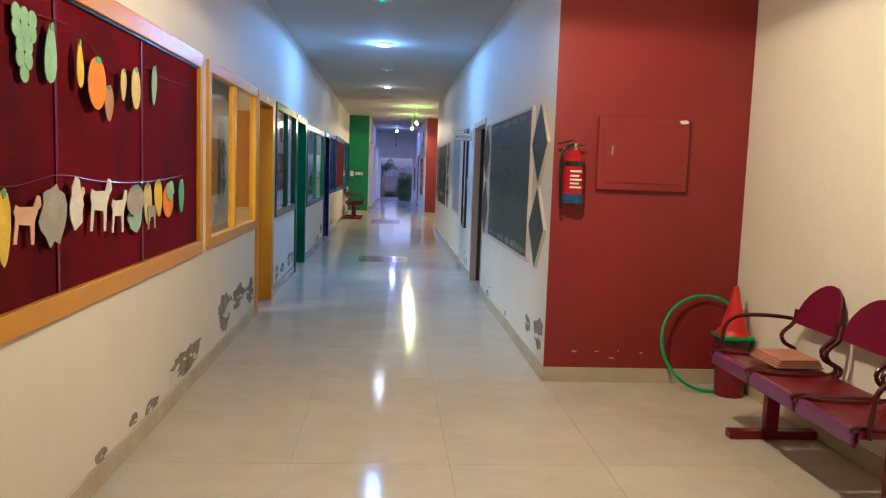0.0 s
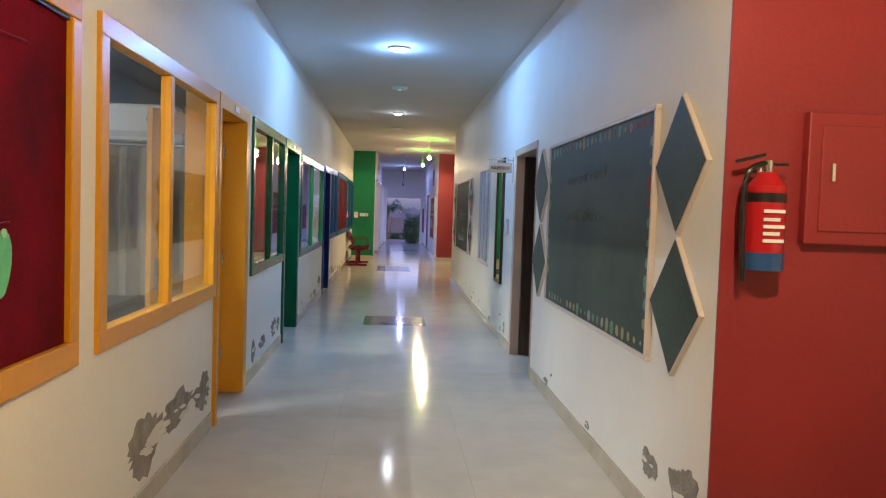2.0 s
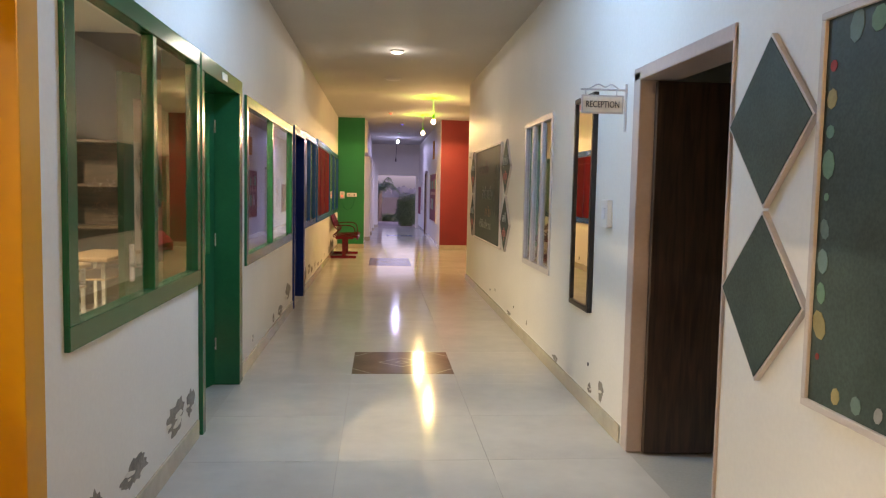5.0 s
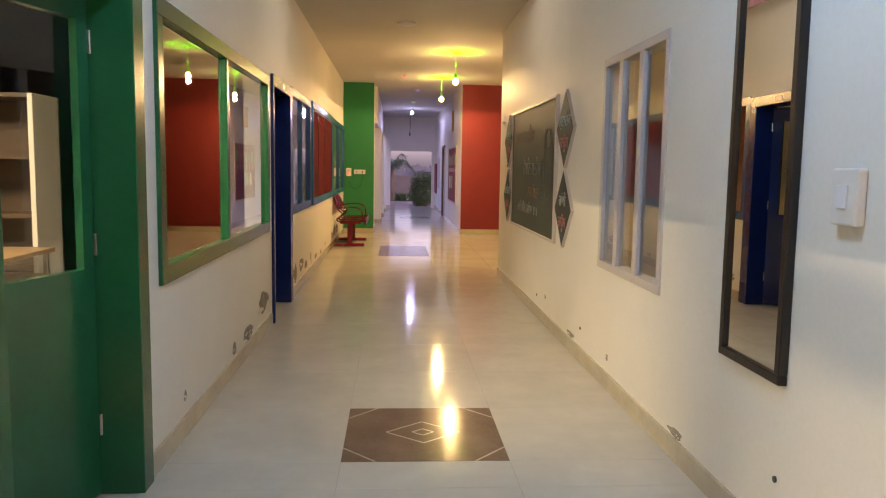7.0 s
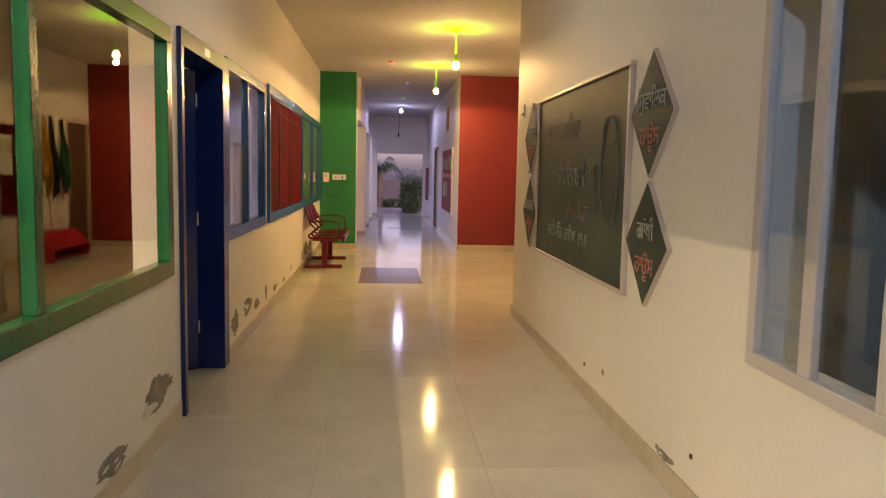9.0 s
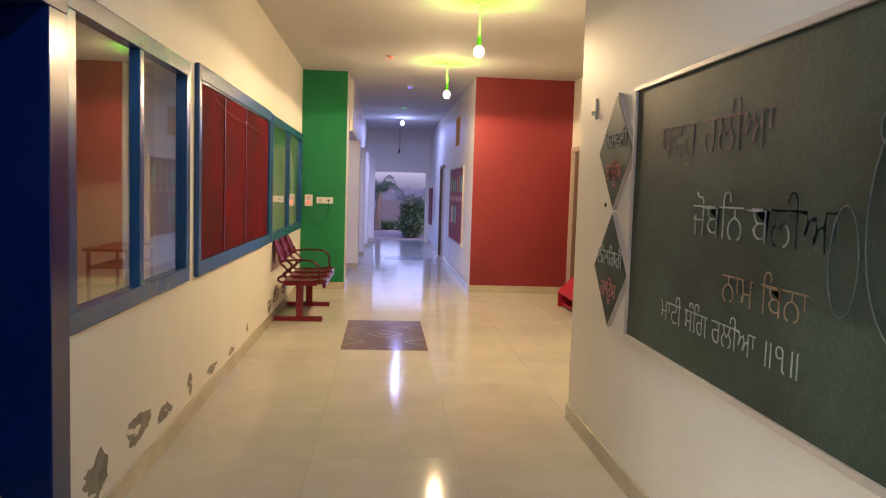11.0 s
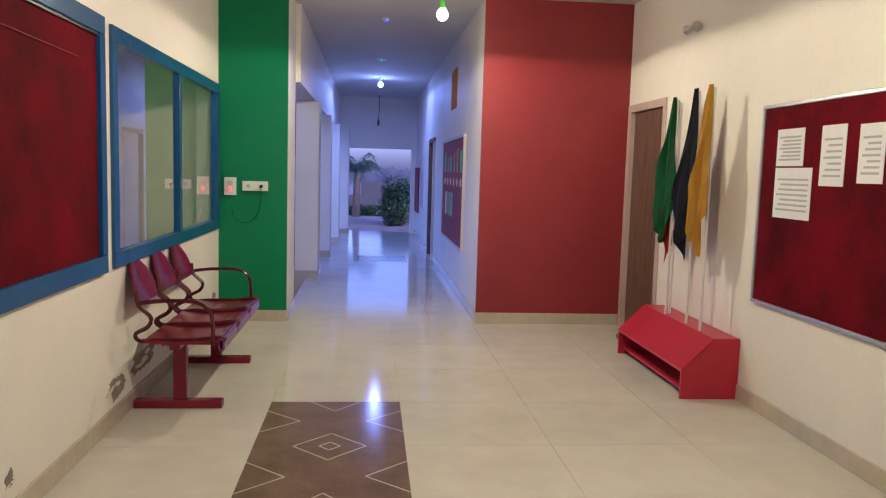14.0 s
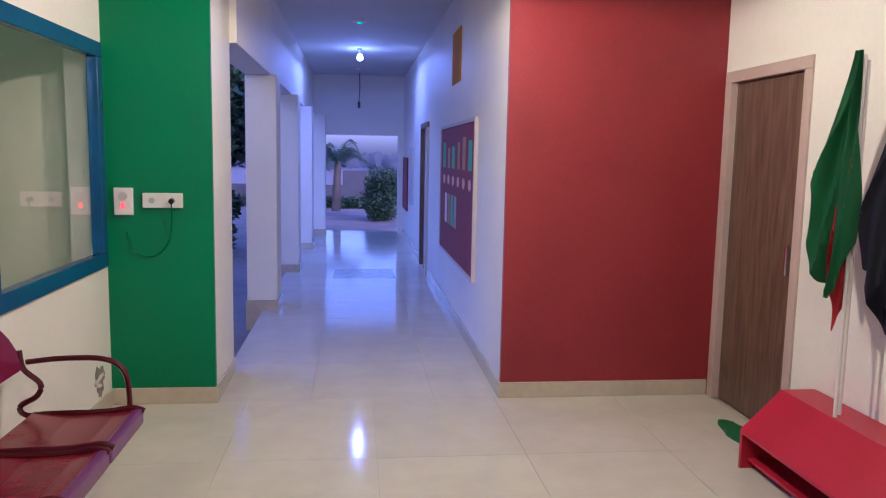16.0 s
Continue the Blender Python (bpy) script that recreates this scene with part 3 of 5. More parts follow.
# lobby side door, shut
ld = thing("door_5", (LOBBY_X, 24.55, 0), "brown grained laminate door shut in a pale frame", "door", "", "structure")
part("jamb", boxes((-0.014, 0.12, 0, 0.07, 0, 2.08), bevel=0.004), M_FRAMEPINK, ld)
part("jamb", boxes((-0.014, 0.12, 0.87, 0.95, 0, 2.08), bevel=0.004), M_FRAMEPINK, ld)
part("head", boxes((-0.014, 0.12, 0, 0.95, 2.08, 2.15), bevel=0.004), M_FRAMEPINK, ld)
leaf = part("leaf", boxes((0.03, 0.07, 0.07, 0.87, 0.01, 2.075), bevel=0.003), M_BROWNWOOD, ld)
part("door_handle", boxes((-0.01, 0.03, 0.12, 0.15, 0.95, 1.12), bevel=0.005), M_STEEL, leaf, "steel door handle")
# veranda door
vd = thing("door_6", (VR, 30.72, 0), "grey painted veranda door in a brown frame", "door", "", "structure")
part("jamb", boxes((-0.03, 0.12, 0, 0.08, 0, 1.95), bevel=0.004), M_GREYFRAME, vd)
part("jamb", boxes((-0.03, 0.12, 0.95, 1.05, 0, 1.95), bevel=0.004), M_BROWNWOOD, vd)
part("head", boxes((-0.03, 0.12, 0, 1.05, 1.95, 2.02), bevel=0.004), M_BROWNWOOD, vd)
part("leaf", boxes((0.03, 0.07, 0.08, 0.95, 0.01, 1.95), bevel=0.003), M_GREYFRAME, vd)

# ---- boards ----


def pin_board(at, length, height, material, strips, label):
    b = thing("display_board", at, label, "board", "display boards")
    w = 0.095
    part("backing", boxes((0.001, 0.006, 0.02, length - 0.02, 0.02, height - 0.02)), M_VELVET, b, "maroon velvet cloth")
    part("bottom_bar", boxes((0.0, 0.03, 0, length, 0, w), bevel=0.005), material, b)
    part("top_bar", boxes((0.0, 0.03, 0, length, height - w, height), bevel=0.005), material, b)
    for u in (0, length - w * 0.8):
        part("side_bar", boxes((0.0, 0.03, u, u + w * 0.8, w, height - w), bevel=0.005), material, b)
    for s in strips:
        part("glass_edge_strip", boxes((0.006, 0.014, s - 0.012, s + 0.012, w, height - w), bevel=0.002), M_PURPLE, b, "thin dull maroon strip")
    part("channel", boxes((0.006, 0.02, 0.08, length - 0.08, height - w - 0.014, height - w), bevel=0.002), M_BLACK, b)
    return b


b1 = pin_board((LX, 3.16, 0.86), 3.08, 1.33, M_ORANGE, (0.85, 1.86), "orange framed display board with maroon velvet and paper garlands")
b2 = pin_board((LX, 19.37, 0.88), 3.04, 1.33, M_BLUE, (0.86, 1.72), "blue framed empty display board with maroon velvet")
part("loose_string", tube(smooth_path([(0.018, 0.5, 1.16), (0.018, 1.2, 1.10), (0.018, 2.0, 1.09), (0.018, 2.7, 1.08)]), 0.0022, 5), M_POSTER, b2)


def oval(w, h, n=14, top=1.0):
    """An outline that is narrower at the top by the factor top."""
    pts = []
    for i in range(n):
        a = 2 * math.pi * i / n
        y = math.sin(a)
        k = 1 + (top - 1) * (y + 1) / 2
        pts.append((w / 2 * math.cos(a) * k, h / 2 * y))
    return pts


def blob(w, h, seed, n=18):
    """A bumpy cut-out outline."""
    r = random.Random(seed)
    return [(w / 2 * (0.72 + 0.42 * r.random()) * math.cos(2 * math.pi * i / n), h / 2 * (0.75 + 0.35 * r.random()) * math.sin(2 * math.pi * i / n)) for i in range(n)]


def beast(s, seed):
    """A four-legged cut-out outline about s wide."""
    r = random.Random(seed)
    k = 0.9 + 0.2 * r.random()
    raw = [(-.45, .0), (-.5, -.5), (-.38, -.5), (-.32, -.12), (.12, -.12), (.18, -.5), (.3, -.5), (.3, -.02), (.42, .2), (.55, .3), (.5, .48), (.36, .5), (.22, .26), (-.3, .22), (-.46, .26), (-.52, .1)]
    return [(x * s, y * s * k) for x, y in raw]


PAPER_COLOURS = {
    "mint": (0.30, 0.55, 0.36), "green": (0.12, 0.45, 0.24), "yellow": (0.75, 0.52, 0.05), "orange": (0.85, 0.25, 0.02), "brown": (0.42, 0.22, 0.13),
    "cream": (0.68, 0.55, 0.24), "peach": (0.70, 0.42, 0.30), "grey": (0.36, 0.34, 0.31), "white": (0.68, 0.66, 0.62), "red": (0.6, 0.06, 0.05), "teal": (0.32, 0.48, 0.42)}
PAPERS = {k: paint(k + "_craft_paper", c, 0.8, 0.14, 14.0, 0.15, 90) for k, c in PAPER_COLOURS.items()}


def garland(name, knots, items, label):
    """A string across the board with paper cut-outs hanging from it."""
    g = thing(name, (LX + 0.02, -0.095, -0.008), label, "garland", "paper garlands")
    part("string", tube(smooth_path([(0, y, z) for y, z in knots]), 0.0022, 5), M_BENCH, g)
    for i, (y, z, shape, w, h, colour, word) in enumerate(items):
        outline = {"oval": lambda: oval(w, h), "pear": lambda: oval(w, h, 16, 0.45), "drop": lambda: oval(w, h, 12, 1.7), "blob": lambda: blob(w, h, i + 3), "beast": lambda: beast(w, i)}[shape]()
        lay = Matrix.Translation((0.004 + 0.0065 * (i % 4), y, z)) @ ON_LEFT @ Matrix.Rotation(random.uniform(-0.12, 0.12), 4, 'Z')
        if word == "grapes":
            bm = bmesh.new()
            for row, many in enumerate((3, 3, 2, 2, 1)):
                for k in range(many):
                    prism(bm, [(px + (k - (many - 1) / 2) * 0.058, pz + 0.10 - row * 0.048) for px, pz in oval(0.066, 0.066, 10)], 0.003 + 0.0004 * ((row + k) % 3), lay)
            part(word, bm, PAPERS[colour], g, colour + " paper cut-out")
            continue
        cut = part(word, prism(bmesh.new(), outline, 0.003, lay), PAPERS[colour], g, colour + " paper cut-out")
        if shape in ("pear", "drop", "oval"):
            part("paper_leaf", prism(bmesh.new(), [(x * 0.3, v * 0.14 + h * 0.44) for x, v in outline], 0.002, lay @ Matrix.Translation((0, 0, 0.004))), PAPERS["green" if colour != "green" else "mint"], cut)


garland("fruit_garland", [(3.3, 2.03), (3.75, 1.98), (4.02, 1.99), (4.3, 1.99), (4.75, 1.87), (5.15, 1.96), (5.45, 1.94), (5.94, 1.95)], [
    (3.83, 1.86, "blob", 0.20, 0.27, "mint", "grapes"), (4.02, 1.865, "pear", 0.135, 0.22, "mint", "pear"), (4.27, 1.86, "pear", 0.09, 0.19, "yellow", "lemon"),
    (4.43, 1.80, "oval", 0.20, 0.22, "orange", "orange"), (4.50, 1.78, "oval", 0.14, 0.16, "orange", "orange"), (4.60, 1.73, "drop", 0.08, 0.16, "brown", "carrot"),
    (4.77, 1.83, "drop", 0.055, 0.15, "cream", "radish"), (4.925, 1.83, "oval", 0.13, 0.20, "cream", "mango"), (5.28, 1.88, "drop", 0.06, 0.21, "teal", "chilli")],
    "string of paper fruits hung across the display board")
garland("animal_garland", [(3.3, 1.40), (3.75, 1.385), (4.1, 1.42), (4.5, 1.39), (4.95, 1.375), (5.4, 1.38), (5.84, 1.40)], [
    (3.66, 1.25, "drop", 0.07, 0.26, "yellow", "giraffe"), (3.81, 1.27, "beast", 0.19, 0.2, "peach", "horse"), (4.00, 1.275, "blob", 0.24, 0.24, "grey", "elephant"),
    (4.20, 1.30, "blob", 0.13, 0.22, "white", "rabbit"), (4.26, 1.30, "beast", 0.14, 0.2, "peach", "deer"), (4.49, 1.29, "beast", 0.23, 0.2, "white", "cow"), (4.70, 1.25, "beast", 0.19, 0.2, "white", "goat"),
    (4.91, 1.29, "oval", 0.25, 0.15, "grey", "tortoise"), (4.96, 1.20, "blob", 0.22, 0.15, "teal", "fish"), (5.14, 1.26, "drop", 0.10, 0.22, "cream", "bird"), (5.2, 1.21, "beast", 0.16, 0.2, "grey", "dog"),
    (5.28, 1.285, "drop", 0.10, 0.20, "yellow", "duck"), (5.53, 1.26, "oval", 0.20, 0.19, "orange", "lion"), (5.55, 1.32, "blob", 0.16, 0.12, "mint", "parrot"), (5.76, 1.28, "drop", 0.08, 0.20, "green", "leaf")],
    "string of paper animals hung across the display board")


def on_right(y, z, off=0.0):
    return Matrix.Translation((RX - off, y, z)) @ ON_RIGHT


def chalkboard(at, length, height, label, tray=True):
    """Origin at the corner with the smaller y; lies on the right wall."""
    b = thing("chalkboard", at, label, "chalkboard", "corridor chalkboards")
    part("slate", boxes((-0.018, -0.002, 0.015, length - 0.015, 0.015, height - 0.015)), M_BOARD, b)
    for z in (0, height - 0.025):
        part("rail", boxes((-0.03, 0, 0, length, z, z + 0.025), bevel=0.004), M_BOARDLILAC, b)
    for y in (0, length - 0.025):
        part("stile", boxes((-0.03, 0, y, y + 0.025, 0.025, height - 0.025), bevel=0.004), M_BOARDLILAC, b)
    return b


cb1 = chalkboard((RX, 7.00, 0.77), 2.47, 1.24, "green-grey chalkboard with a border of coloured paper dots")


def on_board(y, z, off=0.0185):
    return Matrix.Translation((-off, y, z)) @ ON_RIGHT


dots = random.Random(3)
names = list(PAPERS)
dot_mats = [paint(k + "_border_dot", tuple(0.45 * v for v in PAPER_COLOURS[k]), 0.8, 0.15, 14.0, 0.1, 90) for k in ("mint", "cream", "peach", "mint", "teal", "white", "cream", "red")]
spots = [(0.10 + i * 0.1, 1.17) for i in range(23)] + [(0.10 + i * 0.1, 0.07) for i in range(23)] + [(2.405, 0.17 + i * 0.1) for i in range(10)] + [(0.065, 0.17 + i * 0.1) for i in range(10)]
for y, z in spots:
    s = dots.uniform(0.018, 0.07)
    bm = prism(bmesh.new(), oval(s, s * dots.uniform(0.9, 1.5), 8), 0.0015, on_board(y, z) @ Matrix.Rotation(dots.uniform(-0.4, 0.4), 4, 'Z'))
    part("border_dot", bm, dots.choice(dot_mats), cb1)
text_part("chalk_text", "Believe  you  can  and", 0.115, on_board(1.36, 0.95) @ Matrix.Rotation(0.03, 4, 'Z'), M_CHALKFAINT, cb1, 0.0006, slant=0.3, thin=-0.0025)
text_part("chalk_text", "you're  halfway  there", 0.115, on_board(1.34, 0.70) @ Matrix.Rotation(0.02, 4, 'Z'), M_CHALKFAINT, cb1, 0.0006, slant=0.3, thin=-0.0025)

cb2 = chalkboard((RX, 15.84, 0.765), 2.36, 1.24, "green chalkboard with handwritten lines in white and orange chalk")
text_part("chalk_text", "ਪਵਹੁ ਰਲੀਆ", 0.22, on_board(1.50, 0.94), M_CHALKVIOLET, cb2, 0.0006, thin=-0.005)
text_part("chalk_text", "ਜੋਬਿਨ ਬਲੀਆ", 0.20, on_board(1.11, 0.62), M_CHALK, cb2, 0.0006, thin=-0.004)
text_part("chalk_text", "ਨਾਮ ਿਬਨਾ", 0.16, on_board(1.03, 0.39), M_CHALKORANGE, cb2, 0.0006, thin=-0.003)
for w, h, y, z in ((0.36, 0.62, 0.34, 0.66), (0.30, 0.16, 0.34, 0.90), (0.14, 0.30, 0.60, 0.55)):
    ring = [on_board(y, z, 0.0195) @ Vector((px, pz, 0)) for px, pz in oval(w, h, 28, 0.9)]
    part("chalk_sketch", tube(ring, 0.0025, 5, True), M_CHALKFAINT, cb2, "faint chalk outline")
text_part("chalk_text", "ਮਾਟੀ ਸੰਿਗ ਰਲੀਆ ॥੧॥", 0.135, on_board(1.33, 0.22), M_CHALK, cb2, 0.0006, thin=-0.0025)


def diamond_pair(y, upper, lower, label, half=0.30):
    for z0, z1, words in ((1.395, 2.015, upper), (0.765, 1.385, lower)):
        d = thing("diamond_board", (RX, y, z0), label, "board", "diamond wall boards")
        h = (z1 - z0) / 2
        lay = Matrix.Translation((0, 0, h)) @ ON_RIGHT
        part("rim", prism(bmesh.new(), [(-half, 0), (0, -h), (half, 0), (0, h)], 0.022, lay), M_BOARDLILAC, d)
        k = 0.955
        part("slate", prism(bmesh.new(), [(-half * k, 0), (0, -h * k), (half * k, 0), (0, h * k)], 0.004, lay @ Matrix.Translation((0, 0, 0.021))), M_BOARD, d)
        if words:
            text_part("chalk_text", words[0], 0.125, lay @ Matrix.Translation((0, 0.06, 0.0262)), M_CHALK, d)
            text_part("chalk_text", words[1], 0.125, lay @ Matrix.Translation((0, -0.11, 0.0262)), M_CHALKPINK, d)


diamond_pair(6.69, None, None, "blank grey-green diamond shaped slate with pale rim")
diamond_pair(9.79, None, None, "blank grey-green diamond shaped slate with pale rim")
diamond_pair(15.52, ("ਿਸ਼ਵਾਿਲਕ", "ਹਾਊਸ"), ("ਗਾਂਧੀ", "ਹਾਊਸ"), "green diamond shaped slate with a chalked house name")
diamond_pair(18.50, ("ਅਰਾਵਲੀ", "ਹਾਊਸ"), ("ਨੀਲਿਗਰੀ", "ਹਾਊਸ"), "green diamond shaped slate with a chalked house name")

# mirror, switch and the projecting sign by the reception door
mi = thing("wall_mirror", (RX, 12.01, 0.65), "tall narrow wall mirror in a black frame", "mirror")
part("glass", boxes((-0.02, -0.004, 0.03, 0.46, 0.03, 1.41)), M_MIRROR, mi)
for p in ((-0.034, 0, 0, 0.49, 0, 0.035), (-0.034, 0, 0, 0.49, 1.405, 1.44), (-0.034, 0, 0, 0.035, 0.035, 1.405), (-0.034, 0, 0.455, 0.49, 0.035, 1.405)):
    part("frame_bar", boxes(p, bevel=0.004), M_BLACK, mi)
part("sticker", boxes((-0.0225, -0.02, 0.08, 0.41, 1.355, 1.395)), M_CHALKPINK, mi, "small pink and white sticker strip")
sw = thing("wall_switch", (RX, 11.64, 1.23), "white plastic wall switch box", "switch")
part("case", boxes((-0.035, 0, 0, 0.13, 0, 0.17), bevel=0.008), M_WHITE, sw)
part("rocker", boxes((-0.042, -0.034, 0.04, 0.09, 0.05, 0.12), bevel=0.003), M_PAPER, sw)
sg = thing("reception_sign", (RX, 11.45, 1.89), "small projecting sign lettered RECEPTION on a bracket", "sign")
part("plate", boxes((-0.265, -0.02, -0.006, 0.006, 0, 0.105), bevel=0.002), M_GREYFRAME, sg)
part("panel", boxes((-0.255, -0.03, -0.008, -0.0055, 0.01, 0.095)), M_FLAKE, sg, "pale sign panel")
text_part("lettering", "RECEPTION", 0.052, Matrix.Translation((-0.1425, -0.009, 0.05)) @ Matrix.Rotation(math.pi / 2, 4, 'X'), M_DARKINK, sg, squash=0.72)
part("arm", tube([(-0.27, 0, 0.135), (0, 0, 0.135)], 0.006), M_GREYFRAME, sg)
for x in (-0.24, -0.06):
    part("hanger", tube([(x, 0, 0.10), (x, 0, 0.135)], 0.003, 6), M_GREYFRAME, sg)
part("wall_bracket", boxes((-0.01, 0, -0.012, 0.012, -0.10, 0.17), bevel=0.002), M_GREYFRAME, sg)
part("scroll", tube(smooth_path([(-0.22, 0, 0.14), (-0.17, 0, 0.165), (-0.13, 0, 0.15), (-0.09, 0, 0.165), (-0.05, 0, 0.14)]), 0.004, 6), M_GREYFRAME, sg)

# ---- red entrance wall ----
fx = thing("fire_extinguisher", (1.125, Y_RED - 0.085, 1.285), "red fire extinguisher with blue base hung on the wall", "fire extinguisher")
fx.scale = (0.87, 0.87, 0.87)
bm = bmesh.new()
cylinder(bm, (0, 0, 0.02), (0, 0, 0.36), 0.082, sides=24)
cylinder(bm, (0, 0, 0.36), (0, 0, 0.42), 0.082, 0.035, 24)
body = part("cylinder", bm, M_FIRE, fx, smooth=True)
part("base_band", cylinder(bmesh.new(), (0, 0, 0), (0, 0, 0.075), 0.085, sides=24), M_BLUEBAND, fx, "blue base band", True)
part("label_band", cylinder(bmesh.new(), (0, 0, 0.29), (0, 0, 0.33), 0.0835, sides=24), M_BLACK, fx, "black band", True)
for k, z in enumerate((0.12, 0.15, 0.18, 0.21, 0.245)):
    part("label_line", boxes((-0.045, 0.045 - 0.02 * (k % 2), -0.0855, -0.078, z, z + 0.014)), M_PAPER, fx)
part("valve", cylinder(bmesh.new(), (0, 0, 0.41), (0, 0, 0.47), 0.022), M_STEEL, fx)
lever = boxes((-0.02, 0.11, -0.012, 0.012, 0.475, 0.49), bevel=0.003)
part("lever", lever, M_BLACK, fx).rotation_euler = (0, -0.25, 0)
part("squeeze_grip", boxes((-0.01, 0.09, -0.01, 0.01, 0.45, 0.462), bevel=0.003), M_BLACK, fx)
part("hose", tube(smooth_path([(-0.015, -0.01, 0.46), (-0.09, -0.02, 0.42), (-0.11, -0.02, 0.30), (-0.105, -0.02, 0.1), (-0.095, -0.02, -0.05)]), 0.012), M_BLACK, fx, smooth=True)
part("wall_hook", boxes((-0.02, 0.02, 0.06, 0.09, 0.36, 0.46)), M_STEEL, fx)
eb = thing("electric_panel_box", (1.30, Y_RED, 1.385), "red painted electric distribution box on the wall", "electric box")
part("case", boxes((0, 0.64, -0.05, 0, 0, 0.505), bevel=0.006), M_RED, eb)
dr = part("door", boxes((0.05, 0.59, -0.058, -0.049, 0.05, 0.455), bevel=0.004), M_RED, eb)
part("latch", boxes((0.085, 0.10, -0.072, -0.057, 0.24, 0.31), bevel=0.003), M_STEEL, dr, "chrome latch")
part("corner_chip", prism(bmesh.new(), blob(0.07, 0.03, 4), 0.002, Matrix.Translation((0.60, -0.051, 0.485)) @ ON_END), M_PAPER, eb, "scuffed white corner")
scuffs = random.Random(14)
for k in range(5):
    scuff = thing("wall_scuff", (scuffs.uniform(1.1, 2.2), Y_RED, 0.15 + scuffs.uniform(0, 0.1)), "pale scuff in the red wall paint", "wall stain", "scuffs on the red wall", "stuff")
    part("chip", prism(bmesh.new(), blob(scuffs.uniform(0.012, 0.06), scuffs.uniform(0.006, 0.012), k + 40), 0.0015, ON_END @ Matrix.Rotation(scuffs.uniform(-0.3, 0.3), 4, 'Z')), M_FRAMEPINK, scuff)
hp = thing("hula_hoop", (2.125, 6.11, 0), "green plastic hula hoop leaning on the red wall", "hoop")
ring = [(0.33 * math.cos(2 * math.pi * i / 40), 0.10 * (math.sin(2 * math.pi * i / 40)), 0.335 + 0.32 * math.sin(2 * math.pi * i / 40)) for i in range(40)]
part("ring", tube(ring, 0.011, 10, True), M_GREENPLASTIC, hp, smooth=True)


# ---- benches ----


def bench(at, turned, label, towel=False):
    """Three moulded seats on a beam with two T-feet. Local x away from the wall, y along it."""
    b = thing("waiting_bench", at, label, "bench", "three-seat waiting benches")
    b.rotation_euler = (0, 0, turned)
    pitch = 0.47
    for y in (0.20, 1.28):
        part("foot", boxes((0.02, 0.54, y - 0.035, y + 0.035, 0, 0.05), bevel=0.006), M_BENCH, b)
        part("leg", boxes((0.25, 0.33, y - 0.025, y + 0.025, 0.05, 0.41), bevel=0.006), M_BENCH, b)
        part("cross_beam", boxes((0.12, 0.48, y - 0.03, y + 0.03, 0.39, 0.43), bevel=0.005), M_BENCH, b)
    part("beam", boxes((0.26, 0.32, 0.05, 1.36, 0.385, 0.43), bevel=0.005), M_BENCH, b)
    for i in range(3):
        y0 = i * pitch + 0.01
        y1 = y0 + 0.452
        profile = [(0.13, 0.425), (0.30, 0.415), (0.48, 0.425), (0.545, 0.435), (0.572, 0.42), (0.575, 0.36), (0.562, 0.355), (0.555, 0.405), (0.48, 0.405), (0.30, 0.397), (0.13, 0.407)]
        lay = Matrix(((1, 0, 0, 0), (0, 0, -1, y1), (0, 1, 0, 0.03), (0, 0, 0, 1)))
        seat = part("seat", prism(bmesh.new(), profile, y1 - y0, lay), M_BENCH, b)
        part("front_edge", boxes((0.545, 0.585, y0, y1, 0.392, 0.468), bevel=0.012), M_VIOLET, seat, "violet plastic front edge")
        # back rest: domed plate, slightly curved
        bm = bmesh.new()
        outline = [(-0.205, 0), (0.205, 0)] + [(0.205 * math.cos(a), 0.02 + 0.235 * math.sin(a)) for a in [math.pi * k / 12 for k in range(13)]]
        rows = []
        for x, z in outline:
            bend = 0.05 * (1 - (x / 0.205) ** 2)
            rows.append((x, z, bend))
        front = [bm.verts.new((0.10 - bnd - 0.18 * z, (y0 + y1) / 2 + x, 0.65 + z)) for x, z, bnd in rows]
        back = [bm.verts.new((0.088 - bnd - 0.18 * z, (y0 + y1) / 2 + x, 0.65 + z)) for x, z, bnd in rows]
        cf = bm.verts.new((0.05 - 0.02, (y0 + y1) / 2, 0.77))
        cbk = bm.verts.new((0.038 - 0.02, (y0 + y1) / 2, 0.77))
        n = len(front)
        for k in range(n):
            j = (k + 1) % n
            if (front[k].co - front[j].co).length < 1e-5:
                continue
            bm.faces.new((front[k], front[j], cf))
            bm.faces.new((back[j], back[k], cbk))
            bm.faces.new((front[j], front[k], back[k], back[j]))
        part("backrest", bm, M_PURPLE, b, "glossy purple-red backrest", True)
        for y in (y0 + 0.015, y1 - 0.015):
            s = smooth_path([(0.085, y, 0.73), (0.10, y, 0.65), (0.165, y, 0.585), (0.15, y, 0.53), (0.08, y, 0.485), (0.105, y, 0.445), (0.20, y, 0.45), (0.42, y, 0.455), (0.54, y, 0.47), (0.592, y, 0.455)])
            part("side_tube", tube(s, 0.0125), M_BENCHTUBE, b, smooth=True)
    for y in (0.0, 1.42):
        s = smooth_path([(0.10, y, 0.67), (0.25, y, 0.685), (0.42, y, 0.68), (0.50, y, 0.63), (0.52, y, 0.53), (0.52, y, 0.43)])
        part("armrest", tube(s, 0.012), M_BENCHTUBE, b, smooth=True)
    return b


